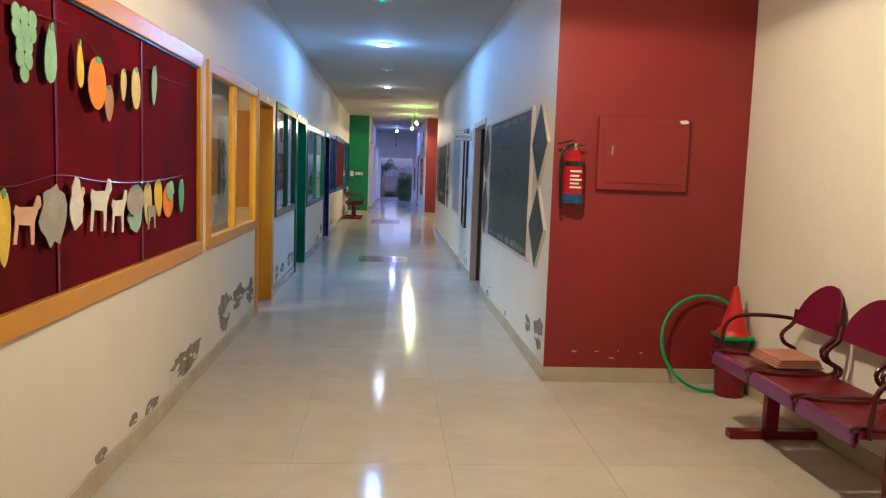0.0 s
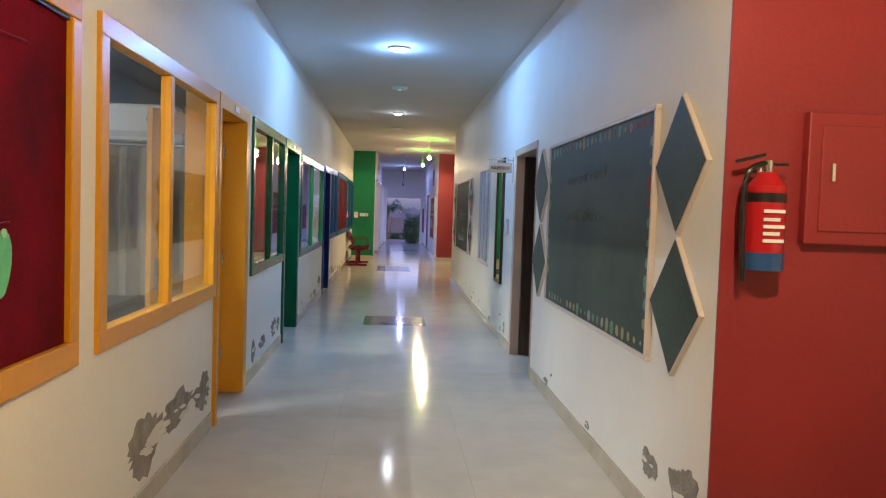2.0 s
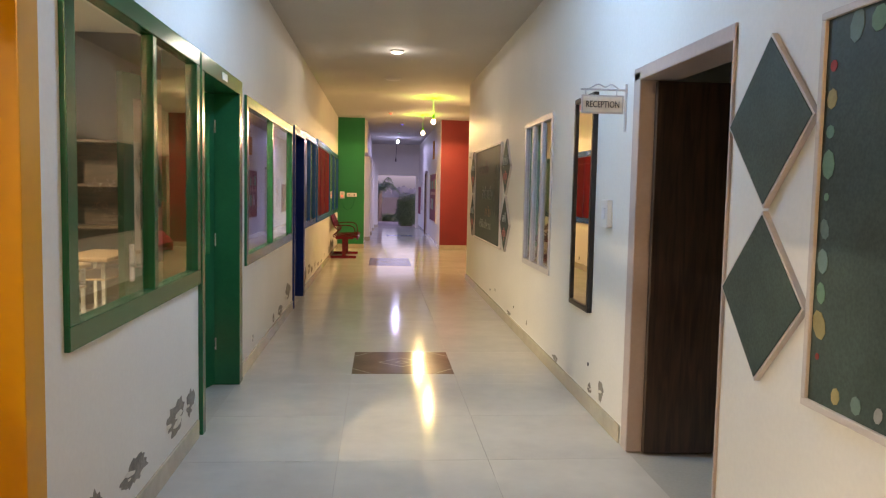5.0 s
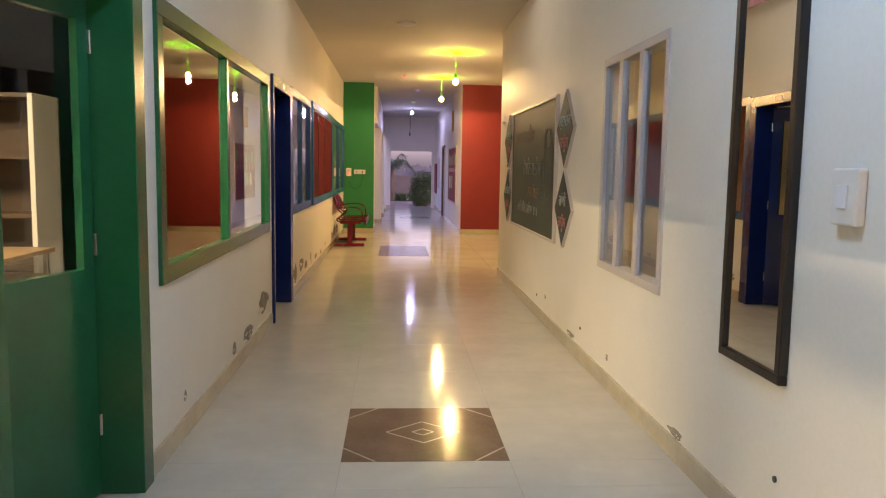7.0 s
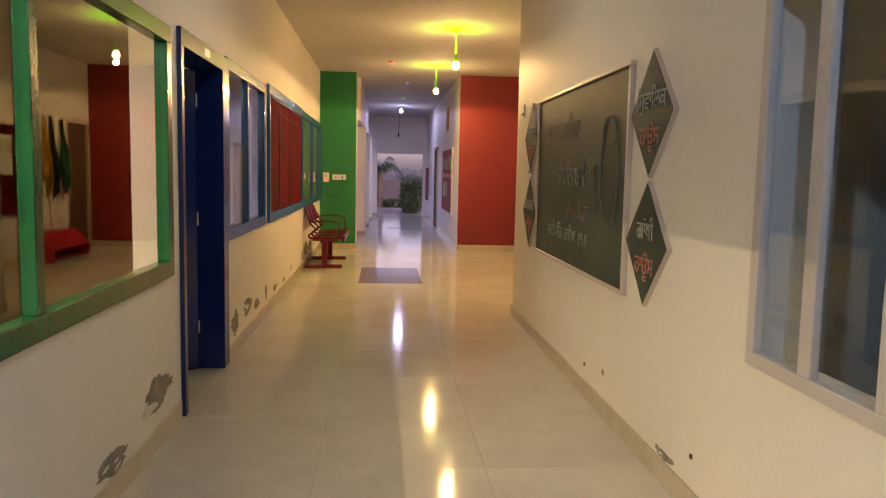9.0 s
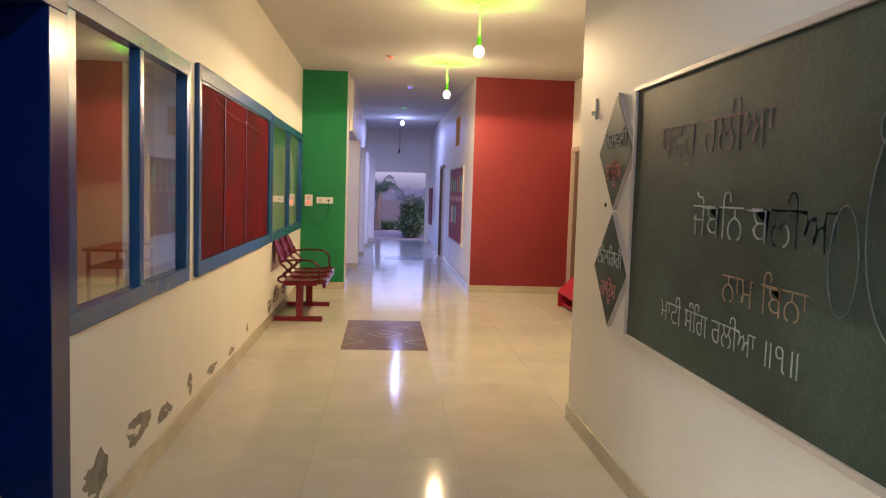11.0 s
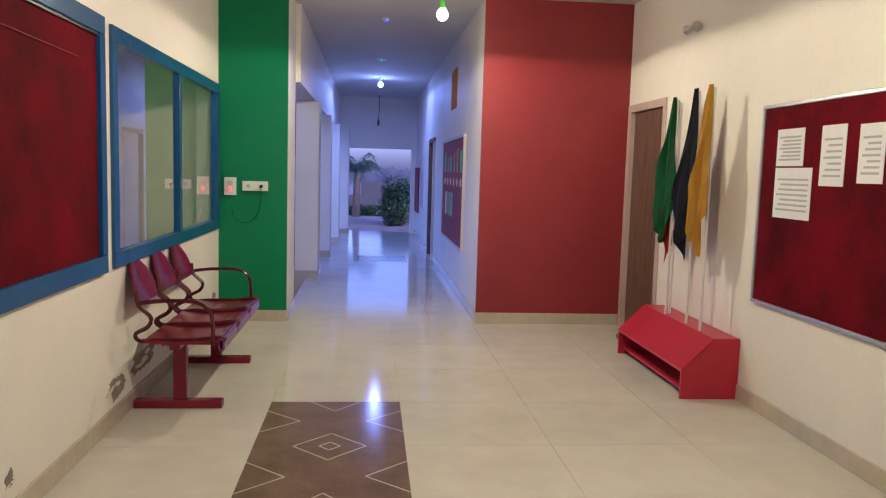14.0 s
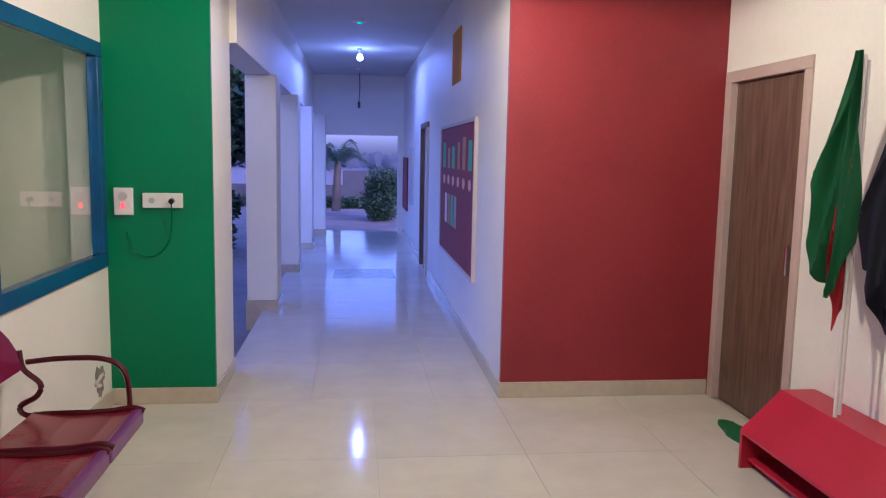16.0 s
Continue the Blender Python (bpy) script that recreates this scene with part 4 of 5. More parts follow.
bench((LX, 22.66, 0), 0.0, "burgundy three-seat metal bench with purple backs against the wall")
bench((ENTRY_X, 5.33, 0), math.pi, "burgundy three-seat metal bench holding a folded towel")
tw = thing("folded_towel", (2.115, 5.06, 0.468), "folded pink towel lying on the bench", "towel")
for i in range(4):
    part("fold", boxes((-0.13 + 0.006 * i, 0.14 - 0.008 * i, -0.16, 0.15 - 0.01 * i, 0.0005 + i * 0.013, 0.012 + i * 0.013), bevel=0.005), M_PINKCLOTH, tw)
dm = thing("plastic_drum", (2.25, 5.99, 0), "dark maroon plastic drum standing in the corner", "drum")
part("body", cylinder(bmesh.new(), (0, 0, 0), (0, 0, 0.36), 0.10, 0.115, 24), M_BENCH, dm, smooth=True)
part("lid", cylinder(bmesh.new(), (0, 0, 0.36), (0, 0, 0.40), 0.12, 0.115, 24), M_BLACK, dm, "black lid", True)
cn = thing("traffic_cone", (2.25, 5.99, 0.40), "red plastic cone with a green base on a drum", "cone")
part("base", boxes((-0.11, 0.11, -0.11, 0.11, 0, 0.03), bevel=0.01), M_GREENPLASTIC, cn, "green plastic base")
bm = bmesh.new()
cylinder(bm, (0, 0, 0.03), (0, 0, 0.06), 0.115, 0.10, 24)
cylinder(bm, (0, 0, 0.06), (0, 0, 0.36), 0.085, 0.015, 24)
part("cone", bm, M_CONE, cn, "bright red cone", True)

# ---- lobby ----
fs = thing("flag_stand", (LOBBY_X, 23.02, 0), "red painted wooden flag stand with sloping front", "stand")
side = [(-0.005, 0), (-0.40, 0), (-0.40, 0.19), (-0.19, 0.40), (-0.005, 0.40)]
for y in (0.02, 1.30):
    lay = Matrix(((1, 0, 0, 0), (0, 0, -1, y), (0, 1, 0, 0), (0, 0, 0, 1)))
    part("side_panel", prism(bmesh.new(), side, 0.02, lay), M_REDBOX, fs)
lay = Matrix(((1, 0, 0, 0), (0, 0, -1, 1.30), (0, 1, 0, 0), (0, 0, 0, 1)))
part("sloping_front", prism(bmesh.new(), [(-0.402, 0.185), (-0.402, 0.203), (-0.192, 0.412), (-0.19, 0.395)], 1.30, lay), M_REDBOX, fs)
part("top_panel", boxes((-0.195, -0.005, 0, 1.30, 0.398, 0.413), bevel=0.003), M_REDBOX, fs)
part("lower_shelf", boxes((-0.36, -0.01, 0.02, 1.28, 0.04, 0.055)), M_REDBOX, fs)


def flag(y, x, tone, material, low, spread, seed, top):
    """A pole in the stand with a cloth that hangs in folds from its tip; the cloth spreads to larger y."""
    f = thing("school_flag", (x, y, 0.413), tone + " satin flag drooping from a white pole", "flag", "flags in the stand")
    high = top - 0.413
    part("pole", cylinder(bmesh.new(), (0.012, 0, 0), (0.012, 0, high - 0.02), 0.010, 0.009, 10), M_WHITE, f, "white pole", True)
    r = random.Random(seed)
    bm = bmesh.new()
    rows, cols = 36, 40
    phase = [r.uniform(0, 6.28) for _ in range(4)]
    grid = []
    for i in range(rows + 1):
        v = i / rows
        line = []
        for j in range(cols + 1):
            u = j / cols
            width = 0.035 + spread * min(1.0, v / 0.72) ** 1.15
            # longest two fifths of the way across, cut away in slanting corners on both sides
            reach = 1 - 0.55 * max(0, 0.42 - u) - 0.42 * max(0, u - 0.42) - 0.03 * math.sin(u * 13 + phase[3])
            wave = math.sin(u * 10 + phase[0] + 1.6 * v) + 0.45 * math.sin(u * 23 + phase[1] - 3.0 * v)
            crease = abs(math.sin(u * 7.5 - 4.2 * v + phase[2])) ** 0.6 - 0.5
            depth = (0.012 + 0.040 * v) * (0.7 * wave + 1.1 * crease)
            sway = 0.014 * v * math.sin(7 * v + phase[1]) * (0.3 + u)
            line.append(bm.verts.new((-0.012 - 0.03 * v + depth * 0.8, (u - 0.22) * width + depth * 0.22 + sway, high - (high - low) * v * reach)))
        grid.append(line)
    for i in range(rows):
        for j in range(cols):
            bm.faces.new((grid[i][j], grid[i][j + 1], grid[i + 1][j + 1], grid[i + 1][j]))
    bmesh.ops.solidify(bm, geom=bm.faces[:], thickness=0.003)
    part("cloth", bm, material, f, tone + " satin cloth", True)


flag(23.93, 2.33, "red", M_FLAGRED, 0.42, 0.13, 5, 2.06)
flag(23.90, 2.29, "green", M_FLAGGREEN, 0.52, 0.30, 1, 2.08)
flag(23.54, 2.30, "navy blue", M_FLAGNAVY, 0.45, 0.26, 3, 2.11)
flag(23.28, 2.29, "yellow", M_FLAGYELLOW, 0.50, 0.25, 4, 2.11)

nb = thing("notice_board", (LOBBY_X, 21.5, 0.69), "maroon felt notice board in an aluminium frame with papers", "notice board")
part("felt", boxes((-0.015, -0.001, 0.02, 1.38, 0.02, 1.23)), M_VELVET, nb)
for p in ((-0.025, 0, 0, 1.40, 0, 0.025), (-0.025, 0, 0, 1.40, 1.225, 1.25), (-0.025, 0, 0, 0.025, 0.025, 1.225), (-0.025, 0, 1.375, 1.40, 0.025, 1.225)):
    part("frame_bar", boxes(p, bevel=0.004), M_ALU, nb)
for y, z, w, h in ((0.92, 0.87, 0.29, 0.22), (0.82, 0.56, 0.39, 0.30), (0.53, 0.76, 0.22, 0.33), (0.22, 0.78, 0.20, 0.30)):
    sheet = part("paper_sheet", boxes((-0.018, -0.0152, y, y + w, z, z + h)), M_PAPER, nb, "white printed sheet")
    for k in range(7):
        part("print_line", boxes((-0.0192, -0.0181, y + 0.03, y + w - 0.03 - 0.02 * (k % 3), z + h * (0.15 + 0.1 * k), z + h * (0.15 + 0.1 * k) + 0.012)), M_GREYINK, sheet)

hk = thing("wall_cup_lamp", (LOBBY_X, 24.02, 2.62), "small unlit two-ended wall lamp fitting", "lamp")
part("boss", cylinder(bmesh.new(), (0, 0, 0), (-0.05, 0, 0), 0.022), M_ALU, hk)
for s in (-1, 1):
    part("cup", cylinder(bmesh.new(), (-0.05, 0, 0), (-0.05, s * 0.085, 0), 0.012, 0.038), M_ALU, hk, smooth=True)
cl = thing("green_floor_cloth", (2.30, 24.75, 0), "crumpled green cloth strip on the floor by the door", "cloth")
part("cloth", prism(bmesh.new(), blob(0.16, 0.42, 8), 0.03, Matrix.Identity(4)), M_FLAGGREEN, cl)

# sockets on the green end wall
so = thing("mosquito_repeller", (-1.33, Y_END, 1.19), "white plug-in device with a red light", "socket")
part("case", boxes((-0.035, 0.075, -0.03, 0, 0, 0.165), bevel=0.006), M_WHITE, so)
part("dial", cylinder(bmesh.new(), (0.02, -0.03, 0.115), (0.02, -0.045, 0.115), 0.025), M_GREYFRAME, so)
part("indicator", boxes((0.008, 0.028, -0.036, -0.029, 0.04, 0.075), bevel=0.002), M_LEDRED, so, "glowing red light")
sb = thing("socket_board", (-1.20, Y_END, 1.235), "white switch board with a plugged cable", "socket")
part("plate", boxes((0, 0.235, -0.025, 0, 0, 0.09), bevel=0.005), M_WHITE, sb)
for x in (0.055, 0.175):
    part("socket_hole", cylinder(bmesh.new(), (x, -0.027, 0.045), (x, -0.024, 0.045), 0.018), M_GREYINK, sb)
part("plug", cylinder(bmesh.new(), (0.175, -0.025, 0.045), (0.175, -0.055, 0.042), 0.016), M_BLACK, sb)
part("cable", tube(smooth_path([(0.175, -0.05, 0.04), (0.172, -0.03, -0.08), (0.14, -0.012, -0.22), (0.05, -0.01, -0.30), (-0.06, -0.01, -0.27), (-0.10, -0.012, -0.15)]), 0.004, 6), M_GREEN, sb, smooth=True)

# ---- lamps ----


def ceiling_light(x, y, z, label, face, face_label, r=0.085, dot=None):
    c = thing("ceiling_light", (x, y, z), label, "ceiling light", "round ceiling lights")
    part("rim", cylinder(bmesh.new(), (0, 0, -0.02), (0, 0, 0), r * 0.92, r, 28), M_WHITE, c, smooth=True)
    part("diffuser", cylinder(bmesh.new(), (0, 0, -0.03), (0, 0, -0.019), r * 0.62, r * 0.8, 28), face, c, face_label, True)
    if dot:
        part("indicator", cylinder(bmesh.new(), (0, -0.02, -0.036), (0, -0.02, -0.029), 0.022, sides=12), dot, c, "glowing indicator")


ceiling_light(-0.25, 11.28, CEIL, "round ceiling light shining cool white", M_LAMPCOOL, "bright cool diffuser", 0.12)
ceiling_light(-0.22, 16.55, CEIL, "small round ceiling light shining white", M_LAMPWHITE, "bright white diffuser")
ceiling_light(-0.22, 13.82, CEIL, "unlit round ceiling fitting with a green glow", M_WHITE, "dark diffuser", 0.11, M_LEDGREEN)
ceiling_light(-0.25, 8.55, CEIL, "unlit round ceiling fitting with a green glow", M_WHITE, "dark diffuser", 0.11, M_LEDGREEN)
ceiling_light(-0.23, 18.9, CEIL, "unlit round ceiling fitting", M_WHITE, "dark diffuser", 0.12)
ceiling_light(-0.2, 24.08, CEIL, "unlit round ceiling fitting with a red glow", M_WHITE, "dark diffuser", 0.05, M_LEDRED)
ceiling_light(0.13, 26.77, CEIL, "unlit round ceiling fitting with a blue glow", M_WHITE, "dark diffuser", 0.05, M_LEDBLUE)
ceiling_light(0.12, 29.8, CEIL, "unlit round ceiling fitting with a green glow", M_WHITE, "dark diffuser", 0.08, M_LEDGREEN)
ceiling_light(0.14, 34.8, CEIL, "unlit round ceiling fitting", M_WHITE, "dark diffuser", 0.06)


def bulb_lamp(at, material, label, cap):
    x, y, z = at
    b = thing("hanging_bulb", (x, y, CEIL), label, "lamp", "hanging bulbs")
    d = z - CEIL
    part("ceiling_rose", cylinder(bmesh.new(), (0, 0, -0.025), (0, 0, 0), 0.035, 0.045, 20), M_WHITE, b, smooth=True)
    part("cord", tube([(0, 0, -0.02), (0, 0, d + 0.12)], 0.004, 6), M_WHITE, b)
    part("holder", cylinder(bmesh.new(), (0, 0, d + 0.05), (0, 0, d + 0.13), 0.022, 0.018, 16), cap, b, smooth=True)
    bm = bmesh.new()
    bmesh.ops.create_uvsphere(bm, u_segments=20, v_segments=12, radius=0.045)
    for v in bm.verts:
        v.co.z = v.co.z * (1.25 if v.co.z > 0 else 1.0) + d
    part("bulb", bm, material, b, "lit glass bulb", True)


for at in BULBS:
    bulb_lamp(at, M_BULB, "bare warm bulb hanging from a short cord", M_GREENCAP)
bulb_lamp((0.14, 32.2, CEIL - 0.13), M_LAMPCOOL, "bare cool white bulb under the veranda ceiling", M_WHITE)
fh = thing("fan_hook", (0.15, 35.6, CEIL), "bare cable and hook hanging from the ceiling", "hook")
part("cable", tube(smooth_path([(0, 0, 0), (0.01, 0, -0.3), (-0.01, 0, -0.55)]), 0.008, 6), M_BLACK, fh)
part("connector", boxes((-0.03, 0.02, -0.02, 0.02, -0.66, -0.54), bevel=0.008), M_BLACK, fh)

# ---- veranda wall things ----
vb = thing("picture_board", (VR, 26.72, 0.60), "maroon display board with pasted pictures on the veranda", "board")
part("felt", boxes((-0.02, 0, 0, 2.36, 0, 1.26)), M_POSTER, vb)
for p in ((-0.03, 0, -0.03, 2.39, -0.03, 0.0), (-0.03, 0, -0.03, 2.39, 1.26, 1.29), (-0.03, 0, -0.03, 0.0, 0, 1.26), (-0.03, 0, 2.36, 2.39, 0, 1.26)):
    part("frame_bar", boxes(p), M_BOARDLILAC, vb)
pics = random.Random(11)
for k in range(6):
    y = 0.15 + k * 0.36
    part("picture", boxes((-0.023, -0.019, y, y + pics.uniform(0.12, 0.24), 0.86, pics.uniform(1.05, 1.16))), PAPERS[pics.choice(["grey", "brown", "white", "green", "teal", "brown"])], vb, "pasted paper picture")
    part("picture", prism(bmesh.new(), oval(0.16, 0.10, 10), 0.003, Matrix.Translation((-0.019, y + 0.1, 0.74)) @ ON_RIGHT), PAPERS["peach"], vb, "pasted paper picture")
for k in range(4):
    y = 1.05 + k * 0.24
    part("picture", boxes((-0.023, -0.019, y, y + 0.16, 0.30, 0.60)), PAPERS[("grey", "green", "brown", "white")[k]], vb, "pasted paper picture")
yv = thing("wall_vent", (VR, 27.75, 2.25), "small yellow painted ventilator opening", "vent")
part("panel", boxes((-0.014, 0.0, 0.02, 0.58, 0.02, 0.51), bevel=0.003), M_VENT, yv)
v2 = thing("small_board", (VR, 33.3, 0.75), "small grey notice board on the veranda", "board")
part("panel", boxes((-0.03, 0, 0, 0.7, 0, 0.95), bevel=0.005), M_GREYFRAME, v2)
v3 = thing("far_display_board", (VR, 34.6, 0.55), "maroon display board near the open end", "board")
part("panel", boxes((-0.03, 0, 0, 1.2, 0, 0.98), bevel=0.005), M_POSTER, v3)
structure("veranda_end_jamb", boxes((VR - 0.11, VR, Y_OPEN, Y_OPEN + 0.3, 0, 1.95)), M_WALL, "cream white end jamb", "wall")

wh = thing("wall_hook", (RX, 18.98, 1.98), "small metal clip screwed to the wall", "hook")
part("plate", boxes((-0.01, 0, -0.012, 0.012, -0.06, 0.06), bevel=0.002), M_ALU, wh)
part("clip", boxes((-0.03, -0.01, -0.01, 0.01, -0.04, -0.015), bevel=0.003), M_ALU, wh)
for y, z in ((9.2, 0.22), (12.05, 0.30), (14.9, 0.24), (18.7, 1.42), (16.6, 0.2)):
    nail = thing("wall_plug", (RX, y, z), "dark plug hole in the painted wall", "wall plug", "plug holes")
    part("plug", cylinder(bmesh.new(), (0.002, 0, 0), (-0.006, 0, 0), 0.012, sides=10), M_BLACK, nail)

# ---- damp patches where paint has peeled ----
peel = random.Random(21)


def damp(side, y, z, w, h, seed):
    """A patch of bare plaster with lifted paint flakes."""
    face = LX if side == "west" else RX
    base = ON_LEFT if side == "west" else ON_RIGHT
    d = thing("damp_patch", (face, y, z), "bare grey plaster patch where damp paint peeled off", "wall stain", "damp patches", "stuff")
    r = random.Random(seed)
    bm = bmesh.new()
    n = 34
    pts = []
    for i in range(n):
        a = 2 * math.pi * i / n
        k = 0.70 + 0.30 * abs(math.sin(a * 1.5 + seed)) * r.uniform(0.6, 1.1) + r.uniform(-0.16, 0.12)
        pts.append((w / 2 * math.cos(a) * k, h / 2 * math.sin(a) * k + 0.04 * h * math.cos(3 * a + seed)))
    prism(bm, pts, 0.0025, base)
    part("plaster", bm, M_PLASTER, d)
    bm = bmesh.new()
    for _ in range(max(2, int(w * 9))):
        u = r.uniform(-0.4, 0.4) * w
        v = r.uniform(-0.32, 0.12) * h
        s = r.uniform(0.15, 0.4) * min(w, h)
        lay = base @ Matrix.Translation((u, v, 0.003)) @ Matrix.Rotation(r.uniform(-0.25, 0.25), 4, 'Z') @ Matrix.Rotation(r.uniform(-0.06, 0.06), 4, 'X')
        prism(bm, blob(s * r.uniform(1.5, 2.8), s * 0.5, seed * 7 + _), 0.0025, lay)
    part("flake", bm, M_FLAKE, d)


for i, (y, z, w, h) in enumerate([(7.1, 0.31, 0.62, 0.32), (7.65, 0.33, 0.75, 0.2), (8.2, 0.29, 0.42, 0.24), (5.95, 0.20, 0.8, 0.2), (5.2, 0.13, 0.25, 0.09), (4.9, 0.15, 0.14, 0.07), (4.45, 0.13, 0.18, 0.08),
                                  (9.95, 0.22, 0.22, 0.2), (10.4, 0.22, 0.4, 0.12), (11.05, 0.25, 0.35, 0.2), (11.35, 0.25, 0.2, 0.16), (14.6, 0.16, 0.12, 0.1), (15.1, 0.16, 0.4, 0.12), (15.75, 0.27, 0.5, 0.2), (13.4, 0.2, 0.06, 0.06),
                                  (17.75, 0.22, 0.3, 0.22), (18.3, 0.26, 0.4, 0.16), (18.75, 0.2, 0.3, 0.1), (19.3, 0.22, 0.12, 0.16), (19.9, 0.17, 0.35, 0.07), (20.6, 0.15, 0.25, 0.06), (21.3, 0.2, 0.08, 0.08),
                                  (22.6, 0.2, 0.3, 0.16), (23.1, 0.26, 0.5, 0.22), (23.7, 0.25, 0.4, 0.18), (25.3, 0.22, 0.2, 0.2)]):
    damp("west", y, z, w, h, i + 1)
for i, (y, z, w, h) in enumerate([(6.52, 0.30, 0.36, 0.26), (6.95, 0.28, 0.25, 0.16), (8.1, 0.14, 0.12, 0.06), (9.4, 0.13, 0.2, 0.06), (11.75, 0.2, 0.12, 0.14), (12.0, 0.15, 0.1, 0.07), (13.0, 0.13, 0.2, 0.05), (15.2, 0.13, 0.25, 0.05), (16.2, 0.25, 0.05, 0.05), (14.2, 0.2, 0.05, 0.05)]):
    damp("east", y, z, w, h, i + 60)

# ---- outdoors ----
structure("ground", boxes((-400, 400, -150, 600, -0.5, -0.2)), M_GROUND, "dusty school yard ground", "ground")
structure("boundary_wall", boxes((-40, -0.35, 47.0, 47.2, -0.2, 0.5), (-0.35, 30, 47.0, 47.2, -0.2, 1.0), (-14.0, -13.8, -20, 47.0, -0.2, 1.3)), M_CONCRETE, "grey concrete boundary wall", "wall")


def leaf_cloud(centre, radii, count, size, seed, hollow=0.55, reach=(0.45, 0.8)):
    """Many small leaves round a centre, uneven, with gaps."""
    r = random.Random(seed)
    verts, faces = [], []
    lumps = [(Vector((r.uniform(-1, 1), r.uniform(-1, 1), r.uniform(-0.8, 1))).normalized() * r.uniform(*reach), r.uniform(0.3, 0.52)) for _ in range(22)]
    for _ in range(count):
        lump, rad = r.choice(lumps)
        d = Vector((r.gauss(0, 1), r.gauss(0, 1), r.gauss(0, 1))).normalized() * rad * r.uniform(hollow, 1.0)
        p = lump + d
        p = Vector((centre[0] + p.x * radii[0], centre[1] + p.y * radii[1], centre[2] + p.z * radii[2]))
        a = Vector((r.gauss(0, 1), r.gauss(0, 1), r.gauss(0, 0.6))).normalized()
        b = a.cross(Vector((r.gauss(0, 1), r.gauss(0, 1), r.gauss(0, 1)))).normalized()
        s = size * r.uniform(0.6, 1.3)
        k = len(verts)
        verts += [p - a * s, p + b * s * 0.4, p + a * s, p - b * s * 0.4]
        faces.append((k, k + 1, k + 2, k + 3))
    data = bpy.data.meshes.new("crown")
    data.from_pydata([tuple(v) for v in verts], [], faces)
    data.update()
    return data


def tree(name, at, height, crown_r, count, size, seed, label, trunk_r=0.1):
    t = thing(name, at, label, "tree")
    r = random.Random(seed)
    bm = cylinder(bmesh.new(), (0, 0, 0), (0.05, 0, height * 0.6), trunk_r, trunk_r * 0.5, 10)
    for k in range(6):
        a = k * 1.05 + r.uniform(0, 0.5)
        cylinder(bm, (0.03, 0, height * (0.3 + 0.05 * k)), (crown_r * 0.6 * math.cos(a), crown_r * 0.6 * math.sin(a), height * (0.6 + 0.06 * k)), trunk_r * 0.4, trunk_r * 0.1, 6)
    part("trunk", bm, M_BARK, t)
    low = 0.36 if height < 2 else 0.64
    data = leaf_cloud((0, 0, height * low), (crown_r, crown_r, height * (0.62 if height < 2 else 0.36)), count, size, seed, 0.55, (0.3, 0.62) if height < 2 else (0.45, 0.8))
    data.materials.append(M_LEAF)
    ob = new("crown", data)
    ob.parent = t


tree("round_bush", (0.95, 41.2, -0.2), 1.62, 0.82, 12000, 0.05, 4, "round dark green leafy bush beyond the open end", 0.06)
hedge = leaf_cloud((0, 0, 0.16), (9.0, 0.55, 0.30), 9000, 0.07, 17, 0.3, (0.1, 0.9))
hedge.materials.append(M_LEAF)
hedge.name = "low_hedge"
low_hedge = tagged(new("low_hedge", hedge), "low dark planting along the foot of the boundary wall", "hedge", "", "stuff")
low_hedge.location = (0.5, 45.9, -0.2)
tree("yard_tree", (-3.0, 37.8, -0.2), 4.4, 1.5, 7000, 0.12, 5, "tall dark leafy tree in the yard", 0.12)
tree("yard_tree", (-4.2, 43.5, -0.2), 5.5, 2.2, 7000, 0.14, 6, "tall dark leafy tree in the yard", 0.14)
tree("yard_tree", (-2.5, 34.2, -0.2), 1.5, 0.8, 4000, 0.08, 8, "low dark leafy shrub in the yard", 0.06)

palm = thing("palm_tree", (-0.46, 42.5, -0.05), "small palm tree with arching fronds", "tree")
part("trunk", cylinder(bmesh.new(), (0, 0, 0), (0.05, 0, 1.45), 0.13, 0.09, 12), M_BARK, palm, smooth=True)
pr = random.Random(9)
for k in range(13):
    a = 2 * math.pi * k / 13 + pr.uniform(-0.2, 0.2)
    reach, rise = pr.uniform(0.85, 1.15), pr.uniform(0.25, 0.85)
    spine = [Vector((0.05 + math.cos(a) * reach * s, math.sin(a) * reach * s, 1.42 + rise * math.sin(s * 2.2) - 0.45 * s * s)) for s in [i / 12 for i in range(13)]]
    bm = tube(spine, 0.010, 5)
    for i in range(1, 13):
        way = (spine[i] - spine[i - 1]).normalized()
        side = way.cross(Vector((0, 0, 1))).normalized()
        for half in (0.0, 0.5):
            root = spine[i - 1].lerp(spine[i], half)
            for s in (-1, 1):
                tip = root + side * s * 0.34 * (1 - 0.5 * i / 13) + way * 0.16 - Vector((0, 0, 0.14))
                a1 = bm.verts.new(root - way * 0.014)
                a2 = bm.verts.new(root + way * 0.014)
                a3 = bm.verts.new(tip)
                bm.faces.new((a1, a2, a3))
    part("frond", bm, M_PALM, palm)

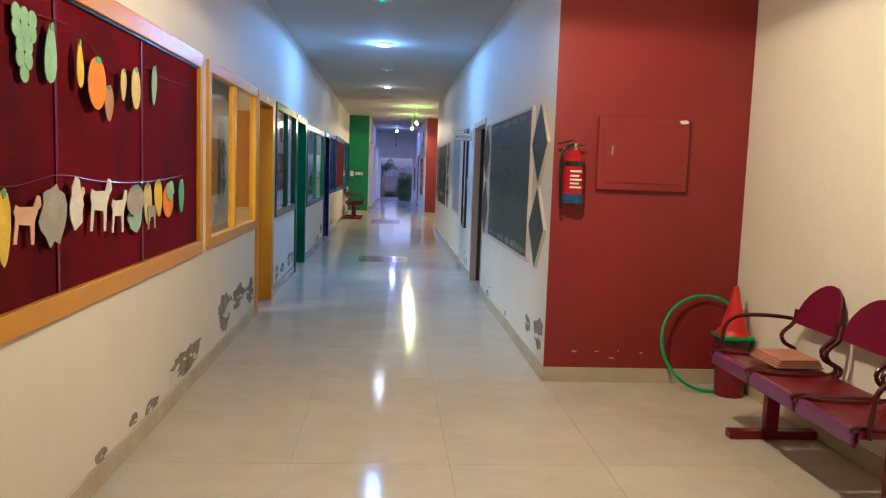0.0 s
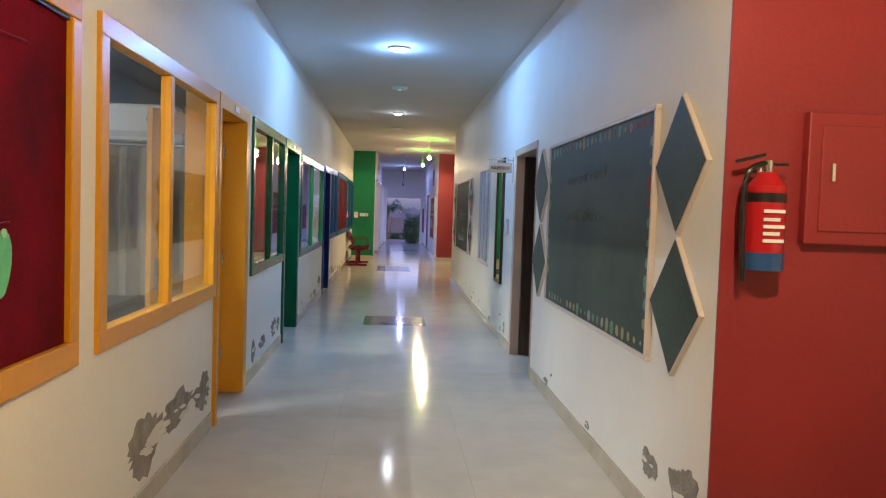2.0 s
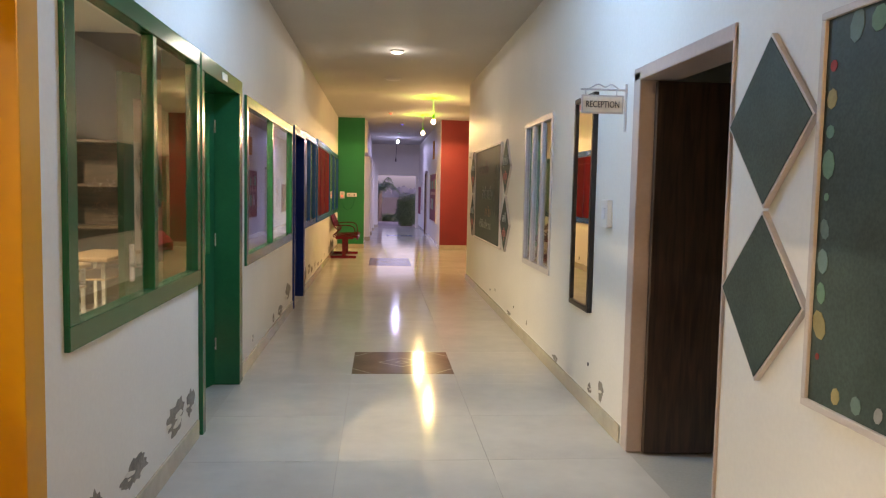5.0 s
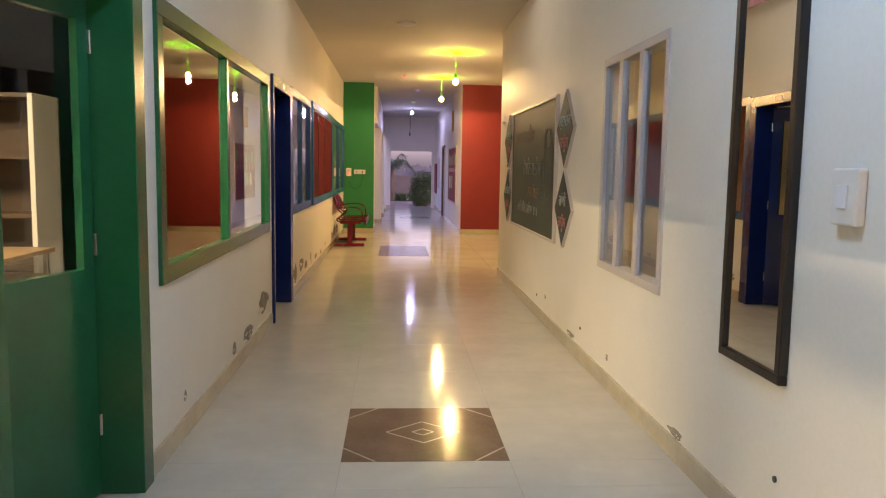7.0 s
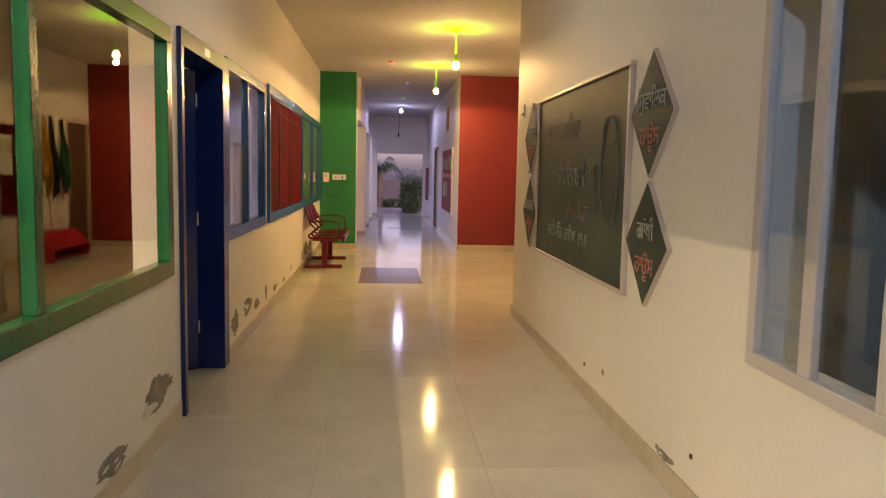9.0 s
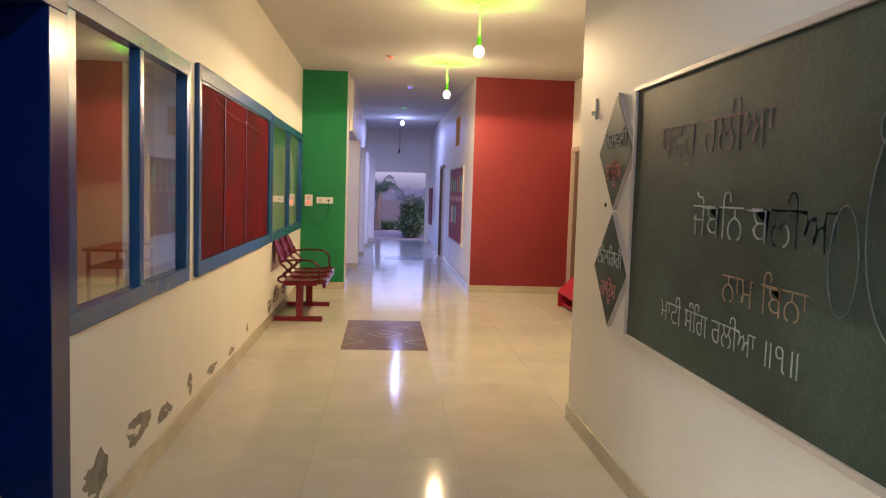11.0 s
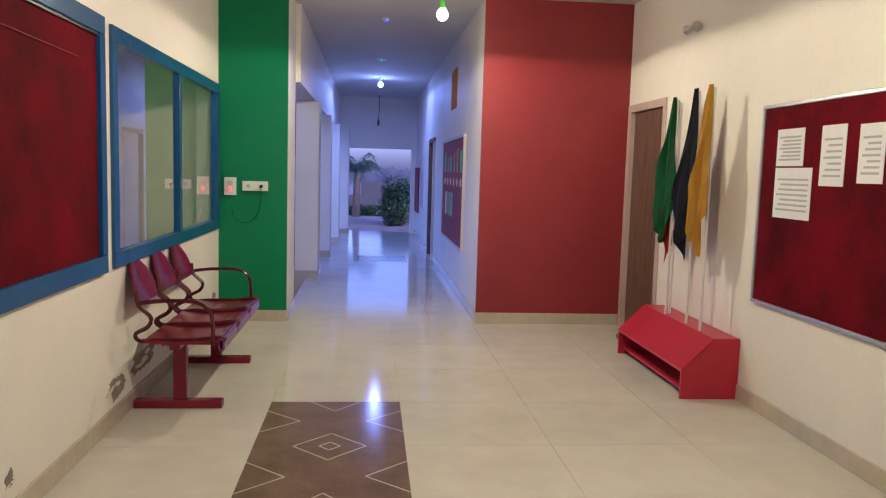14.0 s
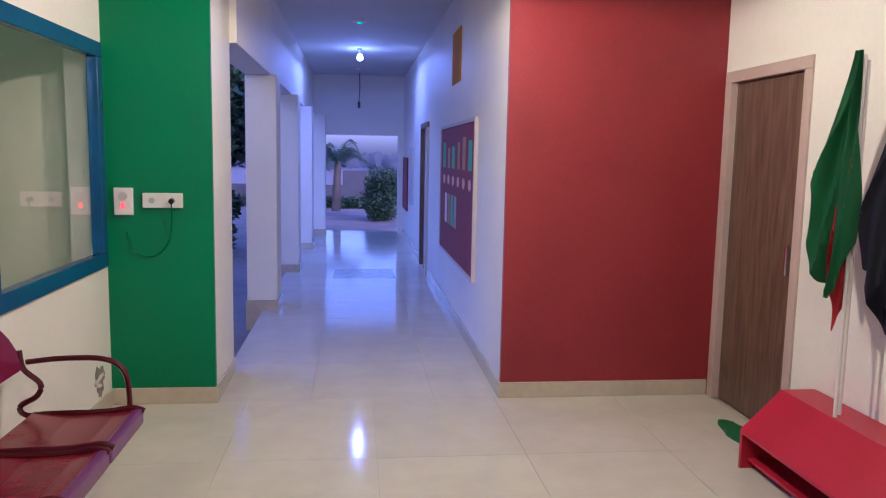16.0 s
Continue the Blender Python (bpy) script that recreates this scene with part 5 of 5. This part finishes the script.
# far tree line, beyond the boundary
far_mat = paint("hazy_far_foliage", (0.06, 0.07, 0.085), 0.9, 0.2, 0.2, 0.0, 3)
fr = random.Random(31)
verts, faces = [], []
for k in range(260):
    x, y, h = fr.uniform(-70, 70), fr.uniform(95, 125), fr.uniform(0.5, 1.9)
    for _ in range(26):
        p = Vector((x + fr.gauss(0, 1.6), y + fr.gauss(0, 1), h * fr.uniform(0.1, 1.0)))
        s = fr.uniform(0.25, 0.6)
        q = len(verts)
        verts += [(p.x - s, p.y, p.z), (p.x, p.y - s * 0.3, p.z - s * 0.7), (p.x + s, p.y, p.z), (p.x, p.y + s * 0.3, p.z + s * 0.8)]
        faces.append((q, q + 1, q + 2, q + 3))
data = bpy.data.meshes.new("far_tree_line")
data.from_pydata(verts, [], faces)
data.materials.append(far_mat)
tagged(new("far_tree_line", data), "hazy far line of trees beyond the wall", "trees", "", "stuff")

# ---- inlaid floor tiles and the plain tiles, last ----


def inlay(at, lx, ly, label, marks):
    """A brown stone inlay with thin pale lines."""
    m = thing("floor_inlay", at, label, "floor inlay", "inlaid floor panels", "structure")
    part("stone", boxes((0, lx, 0, ly, -0.006, 0.001)), M_MAT, m)
    for (x0, y0), (x1, y1) in marks:
        a, b = Vector((x0 * lx, y0 * ly, 0)), Vector((x1 * lx, y1 * ly, 0))
        n = Vector((-(b - a).y, (b - a).x, 0)).normalized() * 0.005
        bm = bmesh.new()
        bm.faces.new([bm.verts.new(p + Vector((0, 0, 0.0022))) for p in (a - n, b - n, b + n, a + n)])
        part("pale_line", bm, M_LINE, m)
    return m


DIAMOND = [((0.26, 0.5), (0.5, 0.30)), ((0.5, 0.30), (0.74, 0.5)), ((0.74, 0.5), (0.5, 0.70)), ((0.5, 0.70), (0.26, 0.5)),
           ((0.43, 0.5), (0.5, 0.44)), ((0.5, 0.44), (0.57, 0.5)), ((0.57, 0.5), (0.5, 0.56)), ((0.5, 0.56), (0.43, 0.5))]
CORNERS = [((0, 0.22), (0.2, 0)), ((0.8, 0), (1, 0.22)), ((0, 0.78), (0.2, 1)), ((0.8, 1), (1, 0.78))]
CHEVRONS = [((0, 0.12), (0.26, 0.24)), ((0.26, 0.24), (0, 0.36)), ((1, 0.12), (0.74, 0.24)), ((0.74, 0.24), (1, 0.36)),
            ((0, 0.64), (0.26, 0.76)), ((0.26, 0.76), (0, 0.88)), ((1, 0.64), (0.74, 0.76)), ((0.74, 0.76), (1, 0.88)),
            ((0.3, 0), (0.5, 0.12)), ((0.5, 0.12), (0.7, 0)), ((0.3, 1), (0.5, 0.88)), ((0.5, 0.88), (0.7, 1))]
inlay((-0.6, 13.0, 0), 0.8, 0.8, "brown stone floor inlay with a pale diamond line", DIAMOND + CORNERS)
inlay((-0.6, 21.4, 0), 0.8, 1.56, "long brown stone floor inlay with pale chevron lines", [((a, 0.5 + (b - 0.5) * 0.62), (c, 0.5 + (d - 0.5) * 0.62)) for (a, b), (c, d) in DIAMOND] + CHEVRONS)
inlay((-0.2, 30.4, 0), 0.8, 0.8, "brown stone floor inlay on the veranda", DIAMOND)

rows = [START]
while rows[-1] < 12.9:
    rows.append(min(13.0, rows[-1] + 0.8) if rows[-1] + 0.8 > 12.7 else rows[-1] + 0.8)
while rows[-1] < 20.9:
    rows.append(rows[-1] + 0.8)
rows += [21.4, 22.18, 22.96]
while rows[-1] < 25.0:
    rows.append(rows[-1] + 0.8)
rows[-1] = Y_END + 0.02
shared = {}


def tile(x0, x1, y0, y1):
    gap = 0.001
    key = (round(x1 - x0, 3), round(y1 - y0, 3))
    if key not in shared:
        bm = boxes((-(x1 - x0) / 2 + gap, (x1 - x0) / 2 - gap, -(y1 - y0) / 2 + gap, (y1 - y0) / 2 - gap, -0.008, 0.0))
        data = bpy.data.meshes.new("floor_tile")
        bm.to_mesh(data)
        bm.free()
        data.materials.append(M_TILE)
        shared[key] = data
    ob = new("floor_tile", shared[key])
    ob.location = ((x0 + x1) / 2, (y0 + y1) / 2, 0)
    ob.parent = floor
    return ob


def is_inlaid(x, y):
    return -0.6 < x < 0.2 and (13.0 < y < 13.8 or 21.4 < y < 22.96)


for y0, y1 in zip(rows, rows[1:]):
    wide = y1 <= Y_RED or y0 >= Y_CORNER - 0.4
    cols = [LX, -0.6, 0.2, 1.0]
    if wide or y0 < Y_RED:
        cols += [1.8, LOBBY_X]
    for x0, x1 in zip(cols, cols[1:]):
        if is_inlaid((x0 + x1) / 2, (y0 + y1) / 2):
            continue
        tile(x0, x1, y0, y1)
vy = [Y_END + 0.02, 26.4, 27.2, 28.0, 28.8, 29.6, 30.4, 31.2, 32.0, 32.8, 33.6, 34.4, 35.2, 36.0, Y_OPEN + 0.5]
for y0, y1 in zip(vy, vy[1:]):
    for x0, x1 in ((VL - 0.05, -0.2), (-0.2, 0.6), (0.6, VR)):
        if (x0, y0) == (-0.2, 30.4):
            continue
        tile(x0, x1, y0, y1)
